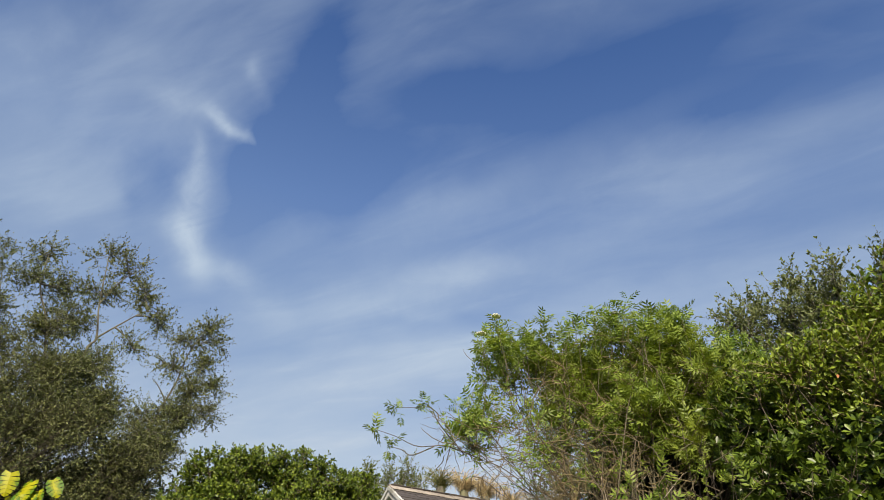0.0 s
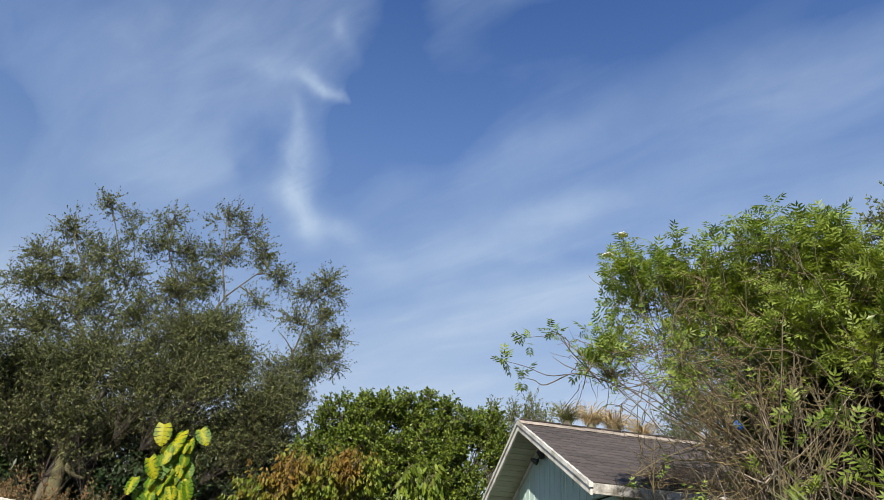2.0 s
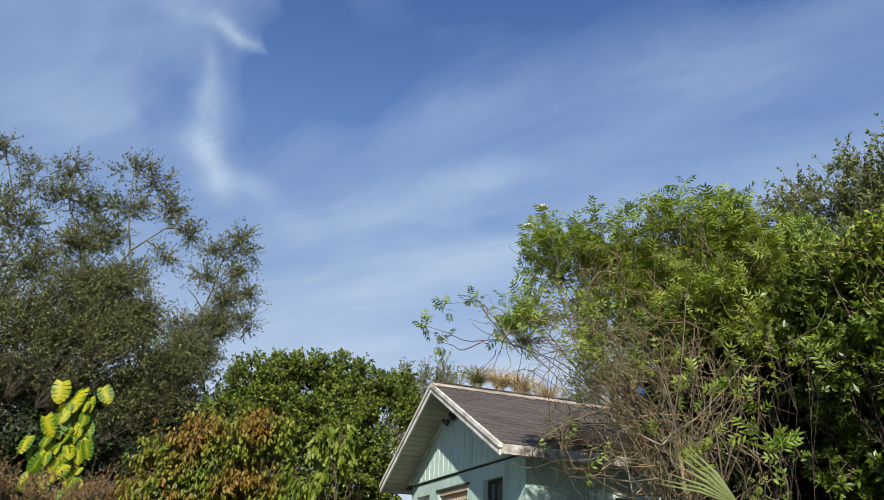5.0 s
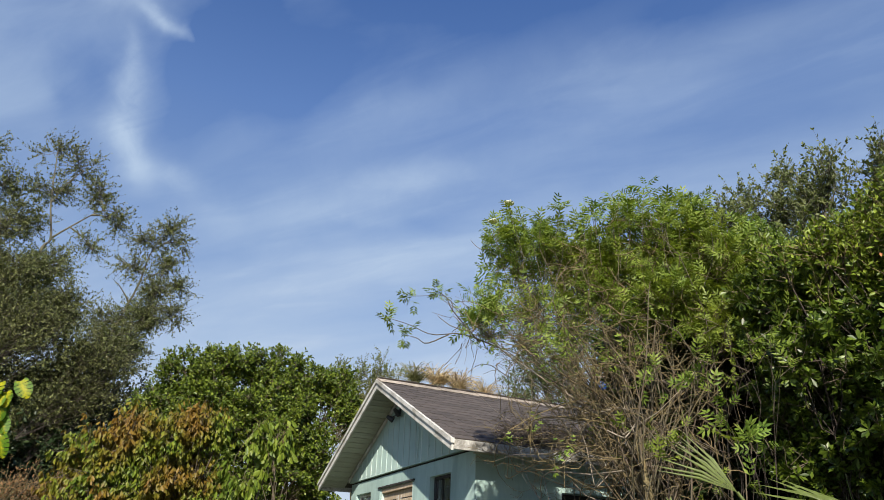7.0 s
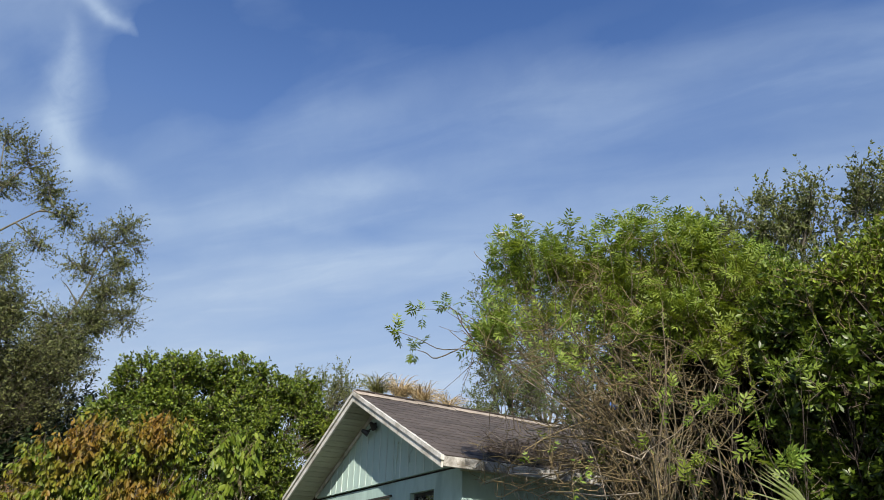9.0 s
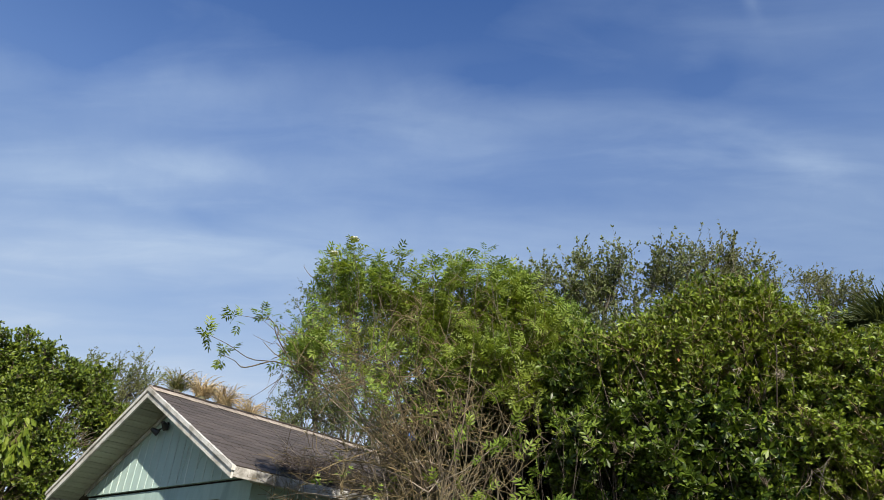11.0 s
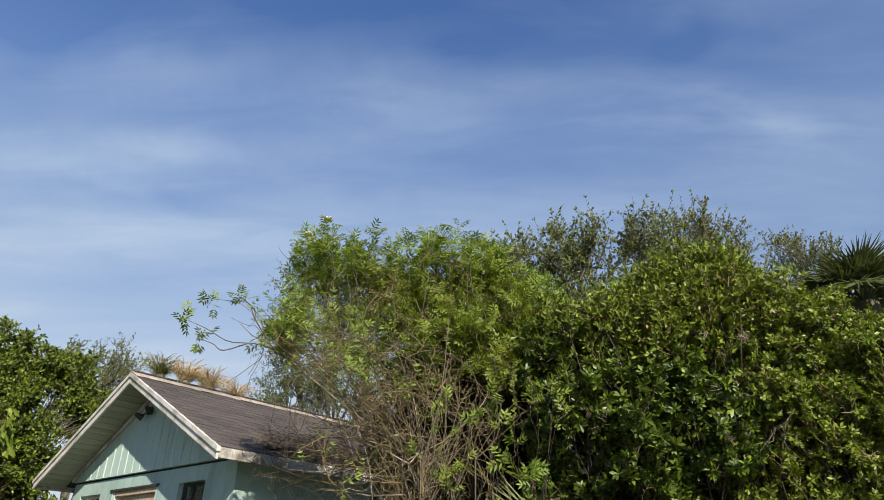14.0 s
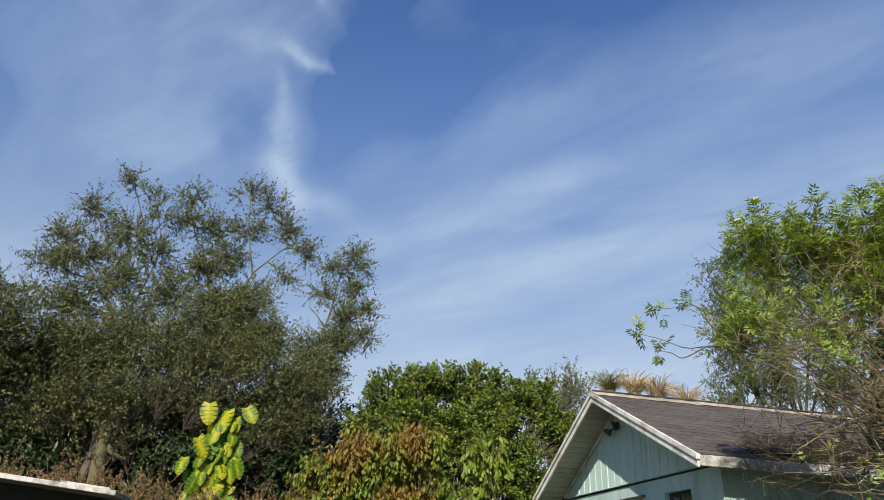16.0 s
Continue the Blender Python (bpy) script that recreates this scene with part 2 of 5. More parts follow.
VINE_LEAF = leaf_material("vine_leaf", [(0.015, 0.024, 0.006), (0.050, 0.064, 0.017), (0.205, 0.225, 0.078), (0.025, 0.035, 0.010)], 0.55, 0.10, (0.075, 0.072, 0.021), 0.3, 0.6)
ELDER_LEAF = leaf_material("elder_leaf", [(0.062, 0.13, 0.020), (0.14, 0.235, 0.034), (0.275, 0.37, 0.075), (0.09, 0.175, 0.025)], 0.42, 0.38, (0.225, 0.245, 0.030), 0.5, 0.8)
HEDGE_LEAF = leaf_material("hedge_leaf", [(0.012, 0.028, 0.004), (0.028, 0.058, 0.006), (0.18, 0.255, 0.026), (0.015, 0.036, 0.005)], 0.38, 0.12, (0.045, 0.072, 0.007), 0.5, 0.8)
HEDGE_YELLOW = leaf_material("yellow_hedge_leaf", [(0.032, 0.064, 0.007), (0.105, 0.165, 0.014), (0.27, 0.35, 0.045), (0.05, 0.095, 0.009)], 0.4, 0.24, (0.15, 0.185, 0.016), 0.5, 0.9)
DRY_LEAF = leaf_material("dry_leaf", [(0.17, 0.092, 0.042), (0.25, 0.145, 0.070), (0.11, 0.075, 0.032), (0.115, 0.105, 0.035)], 0.7, 0.2)
PALM_LEAF = leaf_material("palm_leaf", [(0.075, 0.10, 0.04), (0.13, 0.16, 0.07)], 0.4, 0.2)
DRY_PALM = leaf_material("dry_palm_leaf", [(0.56, 0.43, 0.24), (0.66, 0.53, 0.32), (0.48, 0.38, 0.21)], 0.6, 0.3)
STRAW_GREEN = leaf_material("straw_green_palm_leaf", [(0.14, 0.17, 0.05), (0.22, 0.22, 0.08), (0.30, 0.26, 0.11)], 0.5, 0.25)
PALMETTO = leaf_material("palmetto_leaf", [(0.085, 0.115, 0.028), (0.13, 0.165, 0.042)], 0.5, 0.2)
POTHOS = variegated("pothos_leaf", (0.065, 0.14, 0.008), (0.33, 0.32, 0.010))
FLOWER = leaf_material("elder_flower", [(0.60, 0.62, 0.50), (0.68, 0.69, 0.58)], 0.7, 0.2)
# near-black leaf: the deep shade between foliage is put into its colour
SHADE_LEAF = leaf_material("shade_toned_leaf", [(0.012, 0.026, 0.008), (0.022, 0.042, 0.012), (0.036, 0.056, 0.018)], 0.45, 0.06)
MOSSY = surface("mossy_bark", (0.045, 0.038, 0.02), (0.15, 0.13, 0.065), 4.0, (0.12, 0.13, 0.04), 1.5, 0.5, 0.9, 0.8, (1, 1, 0.35))
BARK = surface("grey_bark", (0.04, 0.035, 0.026), (0.145, 0.13, 0.095), 5.0, (0.16, 0.16, 0.075), 2.0, 0.6, 0.85, 0.8, (1, 1, 0.3))
TWIG = surface("grey_twig", (0.055, 0.053, 0.037), (0.17, 0.165, 0.125), 9.0, None, 1, 0, 0.85, 0.2)
STEM = surface("brown_stem", (0.05, 0.037, 0.024), (0.13, 0.098, 0.065), 9.0, (0.10, 0.11, 0.05), 3.0, 0.4, 0.8, 0.3)
PALE_TWIG = surface("pale_dead_twig", (0.17, 0.135, 0.10), (0.38, 0.33, 0.26), 9.0, None, 1, 0, 0.8, 0.3)
TAN_TWIG = surface("tan_twig", (0.06, 0.043, 0.019), (0.245, 0.185, 0.088), 9.0, (0.13, 0.12, 0.05), 3.0, 0.4, 0.8, 0.3)
# dark twig: roof twig shadow and dim plant insides are put into its colour
SHADE_TWIG = surface("shade_dark_twig", (0.018, 0.013, 0.010), (0.07, 0.052, 0.040), 9.0, None, 1, 0, 0.85, 0.3)
# near-black flakes whose colour carries the shadow patch on the roof
SHADE_LITTER = leaf_material("shade_leaf_litter", [(0.028, 0.02, 0.015), (0.05, 0.036, 0.026), (0.036, 0.026, 0.02)], 0.8, 0.05)
RUST_LEAF = leaf_material("rusty_dead_leaf", [(0.34, 0.12, 0.045), (0.40, 0.17, 0.06)], 0.6, 0.2)
WALL = surface("teal_wall_paint", (0.31, 0.44, 0.415), (0.41, 0.54, 0.50), 1.6, (0.19, 0.28, 0.265), 1.6, 0.6, 0.75, 0.2, (1.4, 1.4, 0.35))
SIDING = surface("teal_siding_paint", (0.35, 0.48, 0.45), (0.43, 0.56, 0.515), 3.0, (0.25, 0.35, 0.32), 1.3, 0.3, 0.7, 0.15, (1, 1, 0.25))
BATTEN = surface("pale_batten_paint", (0.40, 0.52, 0.48), (0.54, 0.63, 0.585), 6.0, (0.28, 0.38, 0.35), 2.0, 0.5, 0.7, 0.1, (1, 1, 0.2), 0.1)
TRIM = surface("weathered_white_trim", (0.42, 0.415, 0.38), (0.64, 0.635, 0.60), 7.0, (0.20, 0.18, 0.14), 2.6, 0.75, 0.7, 0.25)
PEEL = surface("peeling_white_trim", (0.30, 0.285, 0.26), (0.56, 0.55, 0.52), 9.0, (0.11, 0.10, 0.08), 5.5, 0.95, 0.8, 0.4)
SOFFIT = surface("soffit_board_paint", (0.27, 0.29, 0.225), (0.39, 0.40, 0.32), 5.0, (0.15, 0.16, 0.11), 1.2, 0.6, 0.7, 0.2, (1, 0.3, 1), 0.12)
SHINGLE = surface("brown_asphalt_shingle", (0.032, 0.027, 0.025), (0.085, 0.070, 0.064), 11.0, (0.022, 0.017, 0.015), 1.7, 0.8, 0.9, 0.7, (1, 0.6, 1), 0.22)
DOOR = surface("tan_door_paint", (0.33, 0.245, 0.165), (0.46, 0.36, 0.255), 4.0, (0.62, 0.57, 0.48), 3.0, 0.4, 0.6, 0.15, (3, 1, 0.25))
# near-black; mostly stands in for unlit interiors and shadow lines
DARK = surface("near_black", (0.012, 0.012, 0.011), (0.03, 0.028, 0.025), 4.0, None, 1, 0, 0.9, 0)
BLACK = surface("black_lamp_plastic", (0.014, 0.014, 0.016), (0.03, 0.03, 0.032), 20.0, None, 1, 0, 0.5, 0)
GLASS = glass_material()
GROUND = surface("sandy_grass", (0.032, 0.040, 0.016), (0.075, 0.075, 0.036), 0.9, (0.11, 0.092, 0.06), 0.25, 0.5, 0.95, 0.5)
WIRE = surface("rusty_wire", (0.03, 0.025, 0.022), (0.085, 0.07, 0.06), 12.0, (0.09, 0.045, 0.025), 5.0, 0.5, 0.6, 0, metal=0.4)
TAR = surface("tar_paper_roof", (0.06, 0.055, 0.05), (0.15, 0.14, 0.125), 5.0, (0.30, 0.29, 0.26), 2.0, 0.5, 0.85, 0.4)
BLUE = surface("blue_plastic", (0.015, 0.06, 0.26), (0.04, 0.12, 0.40), 9.0, None, 1, 0, 0.4, 0.1)
RED = surface("faded_red_plastic", (0.30, 0.025, 0.02), (0.46, 0.06, 0.045), 9.0, (0.5, 0.4, 0.35), 14.0, 0.6, 0.5, 0.1)
ORANGE = surface("orange_plastic", (0.36, 0.15, 0.03), (0.5, 0.26, 0.06), 9.0, (0.1, 0.05, 0.02), 9.0, 0.6, 0.5, 0.1)

# ---- mesh helpers ----
rng = np.random.default_rng(11)


def world_of(o):
    m = o.matrix_basis.copy()
    return world_of(o.parent) @ o.matrix_parent_inverse @ m if o.parent else m


def under(ob, parent):
    """Hang ob under parent; its own coordinates stay the world's."""
    ob.parent = parent
    ob.matrix_parent_inverse = world_of(parent).inverted()
    return ob


def thing(name, base, label, category, group="", kind=""):
    ob = new(name)
    ob.location = base
    ob.empty_display_size = 0.2
    return tagged(ob, label, category, group, kind)


def part(name, bm, mat, parent, label=""):
    """One mesh object out of a bmesh (or a ready mesh), under a thing or a part; parent None: a thing of its own."""
    if isinstance(bm, bpy.types.Mesh):
        me = bm
    else:
        me = bpy.data.meshes.new(name)
        bm.to_mesh(me)
        bm.free()
    if not me.materials:
        me.materials.append(mat)
    ob = new(name, me)
    if parent:
        under(ob, parent)
    return tagged(ob, label) if label else ob


def piece(name, me, m, parent):
    ob = new(name, me)
    under(ob, parent)
    ob.matrix_basis = m
    return ob


def np_mesh(name, v, f, smooth=False):
    me = bpy.data.meshes.new(name)
    v, f = np.asarray(v, np.float32).reshape(-1, 3), np.asarray(f, np.int32)
    n, k = f.shape
    me.vertices.add(len(v))
    me.vertices.foreach_set("co", v.ravel())
    me.loops.add(n * k)
    me.loops.foreach_set("vertex_index", f.ravel())
    me.polygons.add(n)
    me.polygons.foreach_set("loop_start", np.arange(0, n * k, k, dtype=np.int32))
    if smooth:
        me.polygons.foreach_set("use_smooth", np.ones(n, bool))
    me.update(calc_edges=True)
    return me


def unit(v):
    return v / np.maximum(np.linalg.norm(v, axis=-1, keepdims=True), 1e-9)


def ball(n):
    """n random ways."""
    return unit(rng.normal(size=(n, 3)))


def tubes(p, r, sides=4):
    """Tapered round rods along rows of points: p (n, k, 3), r (n, k). Vertices and quads."""
    p, r = np.asarray(p, float), np.asarray(r, float)
    n, k, _ = p.shape
    way = unit(p[:, -1] - p[:, 0])
    ref = np.where(np.abs(way[:, 2:]) > 0.9, (1.0, 0.0, 0.0), (0.0, 0.0, 1.0))
    a = unit(np.cross(way, ref))
    b = np.cross(way, a)
    t = np.arange(sides) * 2 * np.pi / sides
    ring = np.cos(t)[None, :, None] * a[:, None] + np.sin(t)[None, :, None] * b[:, None]
    v = p[:, :, None] + r[:, :, None, None] * ring[:, None]
    i = np.arange(n * k * sides).reshape(n, k, sides)
    j = np.roll(i, -1, axis=2)
    f = np.stack([i[:, :-1], j[:, :-1], j[:, 1:], i[:, 1:]], -1).reshape(-1, 4)
    return v.reshape(-1, 3), f


def bend(a, b, k=4, sag=0.12, lift=0.0, curl=0.035):
    """Rows of points from a to b (n, 3), each bowed a little its own way."""
    a, b = np.atleast_2d(a).astype(float), np.atleast_2d(b).astype(float)
    s = np.linspace(0, 1, k)[None, :, None]
    long = np.linalg.norm(b - a, axis=1)[:, None, None]
    bow = ball(len(a))[:, None] * sag + np.array([0, 0, lift])
    wig = 0
    for waves in (1.0, 2.0, 3.0):
        phase = rng.uniform(0, 6.28, (len(a), 1, 1))
        wig = wig + ball(len(a))[:, None] * (np.sin(s * 3.1416 * waves + phase) - np.sin(phase) * (1 - s) - np.sin(3.1416 * waves + phase) * s) / waves
    wig = wig * curl * 1.3 * long
    return a[:, None] * (1 - s) + b[:, None] * s + bow * long * (s * (1 - s) * 4) * 0.6 + wig


def smooth_path(points, k=14):
    """A smooth line through a few points."""
    p = np.array(points, float)
    p = np.vstack([2 * p[0] - p[1], p, 2 * p[-1] - p[-2]])
    out = []
    for u in np.linspace(0, len(p) - 3 - 1e-6, k):
        i, t = int(u), u - int(u)
        a, b, c, d = p[i:i + 4]
        out.append(0.5 * (2 * b + (c - a) * t + (2 * a - 5 * b + 4 * c - d) * t * t + (3 * b - a - 3 * c + d) * t ** 3))
    return np.array(out)


RHOMB = (np.array([(0, 0, 0), (0.5, 0.45, 0.08), (0, 1, -0.06), (-0.5, 0.45, 0.08)], float), np.array([(0, 1, 2), (0, 2, 3)]))
OBOVATE = (np.array([(0, 0, 0), (0.5, 0.62, 0.08), (0, 1, -0.04), (-0.5, 0.62, 0.08)], float), np.array([(0, 1, 2), (0, 2, 3)]))
OVAL = (np.array([(0, 0, 0), (0.36, 0.28, 0.05), (0.5, 0.62, 0.06), (0, 1, -0.08), (-0.5, 0.62, 0.06), (-0.36, 0.28, 0.05), (0, 0.5, -0.02)], float),
        np.array([(0, 1, 6), (1, 2, 6), (2, 3, 6), (3, 4, 6), (4, 5, 6), (5, 0, 6)]))


def feather(pairs=3, long=0.46, wide=0.13):
    """A leaf of several leaflets on one stalk."""
    v, f = [(-0.008, 0, 0), (0.008, 0, 0), (0, 0.8, 0)], [(0, 1, 2)]
    spots = [(0.28 + 0.5 * i / max(1, pairs - 1), side) for i in range(pairs) for side in (1, -1)] + [(0.78, 0)]
    for s, side in spots:
        a = radians(52) * side
        d, w = np.array([math.sin(a), math.cos(a), -0.22]), np.array([math.cos(a), -math.sin(a), 0])
        o = np.array([0, s, 0.0])
        i = len(v)
        v += [o, o + d * long * 0.45 + w * wide / 2 + (0, 0, 0.03), o + d * long, o + d * long * 0.45 - w * wide / 2 + (0, 0, 0.03)]
        f += [(i, i + 1, i + 2), (i, i + 2, i + 3)]
    return np.array([tuple(map(float, q)) for q in v]), np.array(f)


def rosette(count=6, wide=0.36):
    """A whorl of spoon-shaped leaves at a twig's end."""
    v, f = [], []
    for i in range(count):
        t = 2 * math.pi * (i + 0.3 * (i % 2)) / count
        d = np.array([math.cos(t) * 0.82, 0.42 + 0.2 * (i % 2), math.sin(t) * 0.82])
        s = np.array([-math.sin(t), 0, math.cos(t)]) * wide / 2
        k = len(v)
        v += [d * 0.05, d * 0.62 + s, d + (0, -0.08, 0), d * 0.62 - s]
        f += [(k, k + 1, k + 2), (k, k + 2, k + 3)]
    return np.array([tuple(map(float, q)) for q in v]), np.array(f)


def foliage(shape, pos, way, face, size, wide=1.0):
    """Leaves of one shape at pos, pointing along way, their upper side to face."""
    v, f = shape
    way = unit(way)
    side = unit(np.cross(way, face))
    top = np.cross(side, way)
    s = np.asarray(size)[:, None, None]
    out = pos[:, None] + s * (v[None, :, :1] * wide * side[:, None] + v[None, :, 1:2] * way[:, None] + v[None, :, 2:] * top[:, None])
    faces = (f[None] + (np.arange(len(pos)) * len(v))[:, None, None]).reshape(-1, f.shape[1])
    return out.reshape(-1, 3), faces


def plant(name, base, label, category, clumps, leaf, shape, size, wide, fork=0.45, trunk=0.12, subs=9, twigs=7, leaves=9,
          twig_long=0.35, up=0.2, droop=0.0, bark=BARK, twig_mat=TWIG, group="", stems=1, shell=0.45, twig_r=0.004, spread=0.0, face_up=0.8, lean=None, core=0.55, start=0.15, limb_share=0.5, single=False, boughs=(), airy=0.0):
    """A tree or shrub: trunk or stems, a limb to each clump of its crown, branches, twigs and leaves.
    clumps: middle x, y, z, half width, half height."""
    base = np.array(base, float)
    root = thing(name, tuple(base), label, category, group)
    c = np.array(clumps, float)
    top = base + (np.array(lean) if lean is not None else (c[:, :3].mean(0) - base) * np.array([fork * 0.7, fork * 0.7, fork]))
    woods = []
    if stems == 1:
        p = bend(base, top, 7, 0.06)
        r = np.linspace(trunk * 1.15, trunk * 0.75, 7)[None]
        part("trunk", np_mesh("trunk", *tubes(p, r, 10), True), bark, root)
        starts = np.repeat(top[None], len(c), 0) - rng.uniform(0, 0.18, (len(c), 1)) * (top - base)
    else:
        starts = base + np.c_[rng.normal(size=(len(c), 2)) * (0.12 + spread), np.zeros(len(c))]
        if lean is not None:
            starts = starts + np.array(lean) * rng.uniform(0.7, 1.0, (len(c), 1))
    limb_r = max(trunk * limb_share, 0.012) if stems == 1 else trunk
    if boughs:
        frame_wood = np.concatenate([smooth_path(b, 18) for b in boughs])
        for b in boughs:
            girth = trunk * 0.4 if len(b) > 4 else trunk * 0.2
            part("bough", np_mesh("bough", *tubes(smooth_path(b, 18)[None], np.linspace(girth, girth * 0.22, 18)[None], 8), True), bark, root)
        gap = frame_wood[None] - c[:, None, :3]
        cost = np.linalg.norm(gap, axis=2) + np.maximum(gap[..., 2] + 0.1, 0) * 3
        starts = frame_wood[cost.argmin(1)]
    limb = bend(starts, c[:, :3], 7, 0.10, 0.06 if stems == 1 else 0.0)
    for row in limb:
        part("limb" if stems == 1 else "stem", np_mesh("limb", *tubes(row[None], np.linspace(limb_r, limb_r * 0.3, 7)[None], 6), True), bark, root)
    vol = c[:, 3] ** 2 * c[:, 4]
    share = vol ** 0.66 / (vol ** 0.66).mean() * (np.clip(1.3 - airy * (c[:, 2] - 5.5), 0.3, 1.3) if airy else 1.0)
    ends, roots = [], []
    for row, q, s in zip(limb, c, share):
        m = max(3, int(subs * s))
        e = q[:3] + ball(m) * (rng.uniform(0, 1, (m, 1)) ** shell) * np.array([q[3], q[3], q[4]])
        ends.append(e)
        roots.append(row[rng.integers(4, 7, m)])
    ends, roots = np.concatenate(ends), np.concatenate(roots)
    branch = bend(roots, ends, 5, 0.24, 0.04, 0.06)
    br = limb_r * 0.24
    least = min(0.006, limb_r * 0.6)
    thick = np.linspace(max(br, least), max(br * 0.3, least * 0.5), 5)[None]
    if single:
        for row in branch:
            part("branch", np_mesh("branch", *tubes(row[None], thick, 4), True), bark, root)
    else:
        part("branching", np_mesh("branching", *tubes(branch, thick * np.ones((len(ends), 1)), 4), True), bark, root)["kind"] = "stuff"
    # twigs leave the branches and the tips
    k = len(ends) * twigs
    idx = np.repeat(np.arange(len(ends)), twigs)
    along = rng.uniform(core, 1.0, k)
    seg = np.minimum((along * 4).astype(int), 3)
    frac = (along * 4 - seg)[:, None]
    t0 = branch[idx, seg] * (1 - frac) + branch[idx, seg + 1] * frac
    out = unit(branch[idx, 4] - branch[idx, 1])
    t1 = t0 + unit(ball(k) + 0.55 * out + np.array([0, 0, up])) * (twig_long * rng.uniform(0.5, 1.3, k))[:, None]
    tw = bend(t0, t1, 4, 0.12, -droop * 0.3)
    part("twig_growth", np_mesh("twig_growth", *tubes(tw, np.array([twig_r, twig_r * 0.8, twig_r * 0.6, twig_r * 0.3])[None] * np.ones((k, 1)), 3)), twig_mat, root)["kind"] = "stuff"
    n = k * leaves
    li = np.repeat(np.arange(k), leaves)
    s = rng.uniform(start, 1.0, n) * 3
    g = np.minimum(s.astype(int), 2)
    fr = (s - g)[:, None]
    pos = tw[li, g] * (1 - fr) + tw[li, g + 1] * fr
    ahead = unit(tw[li, 3] - tw[li, 0])
    way = ball(n) * 0.9 + ahead * 0.55 + np.array([0, 0, up * 0.5 - droop])
    face = ball(n) * (1 - face_up) + np.array([0.55, -0.3, 0.75]) * face_up + 1e-3
    v, f = foliage(shape, pos, way, face, size * rng.uniform(0.6, 1.25, n), wide)
    part("crown", np_mesh("crown", v, f), leaf, root)
    return root


def box(bm, x0, x1, y0, y1, z0, z1):
    v = [bm.verts.new(q) for q in ((x0, y0, z0), (x1, y0, z0), (x1, y1, z0), (x0, y1, z0), (x0, y0, z1), (x1, y0, z1), (x1, y1, z1), (x0, y1, z1))]
    for f in ((0, 3, 2, 1), (4, 5, 6, 7), (0, 1, 5, 4), (1, 2, 6, 5), (2, 3, 7, 6), (3, 0, 4, 7)):
        bm.faces.new([v[i] for i in f])
    return v


def boxes(*rows, soft=0.0):
    bm = bmesh.new()
    for q in rows:
        box(bm, *q)
    if soft:
        bmesh.ops.bevel(bm, geom=bm.edges[:], offset=soft, segments=1, affect="EDGES")
    return bm


def prism(points, y0, y1):
    """A plate with the outline of points (x, z), from y0 to y1."""
    bm = bmesh.new()
    a = [bm.verts.new((x, y0, z)) for x, z in points]
    b = [bm.verts.new((x, y1, z)) for x, z in points]
    bm.faces.new(a)
    bm.faces.new(b[::-1])
    for i in range(len(points)):
        j = (i + 1) % len(points)
        bm.faces.new((a[j], a[i], b[i], b[j]))
    bmesh.ops.recalc_face_normals(bm, faces=bm.faces[:])
    return bm


def pierced(xs, zs, holes, y0, y1):
    """One connected wall plate, x along xs, z along zs, with the cells in holes left open."""
    bm = bmesh.new()
    grid = {(i, j, k): bm.verts.new((x, y, z)) for i, x in enumerate(xs) for j, z in enumerate(zs) for k, y in enumerate((y0, y1))}
    full = {(i, j) for i in range(len(xs) - 1) for j in range(len(zs) - 1)} - set(holes)
    for i, j in full:
        bm.faces.new([grid[p] for p in ((i, j, 0), (i + 1, j, 0), (i + 1, j + 1, 0), (i, j + 1, 0))])
        bm.faces.new([grid[p] for p in ((i, j, 1), (i, j + 1, 1), (i + 1, j + 1, 1), (i + 1, j, 1))])
        for di, dj, e in ((-1, 0, ((i, j), (i, j + 1))), (1, 0, ((i + 1, j + 1), (i + 1, j))), (0, -1, ((i + 1, j), (i, j))), (0, 1, ((i, j + 1), (i + 1, j + 1)))):
            if (i + di, j + dj) not in full:
                (p, q), (r, s) = e
                bm.faces.new([grid[c] for c in ((p, q, 0), (r, s, 0), (r, s, 1), (p, q, 1))])
    bmesh.ops.recalc_face_normals(bm, faces=bm.faces[:])
    bmesh.ops.delete(bm, geom=[v for v in bm.verts if not v.link_faces], context="VERTS")
    return bm

# ---- ground ----
FLOOR = -0.3
bm = bmesh.new()
bmesh.ops.create_grid(bm, x_segments=60, y_segments=60, size=1500)
for q in bm.verts:
    near = max(0.0, 1 - q.co.xy.length / 60)
    q.co.z = FLOOR - 0.02 + 0.03 * noise.noise(q.co * 0.3) * near
tagged(part("ground", bm, GROUND, None), "sandy ground with thin dry grass around the house", "ground", kind="structure")

# ---- the small teal house ----
APEX, SLOPE, HALF, WALL_X, FRONT, BACK = 3.48, 0.485, 2.35, 2.05, 0.44, 5.3
LEAN = math.atan(SLOPE)
house = thing("house", (0, 2.6, FLOOR), "small teal gabled house with brown shingle roof and peeling white trim", "house")


def roof_z(x, below=0.0):
    return APEX - below - SLOPE * abs(x)


# front wall with its openings: small window, door, larger window
part("front_wall", pierced((-WALL_X, -1.80, -1.17, -0.81, 0.385, 0.88, 1.45, WALL_X), (FLOOR, 0.0, 1.78, 2.13, 2.30), {(1, 2), (3, 1), (3, 2), (5, 2)}, FRONT, FRONT + 0.14), WALL, house, "teal painted stucco wall with grey stains")
bm = pierced((FRONT + 0.14, 1.56, 2.75, BACK - 0.3), (FLOOR, 0.9, 1.93, 2.27), {(1, 1)}, 0, 0.14)
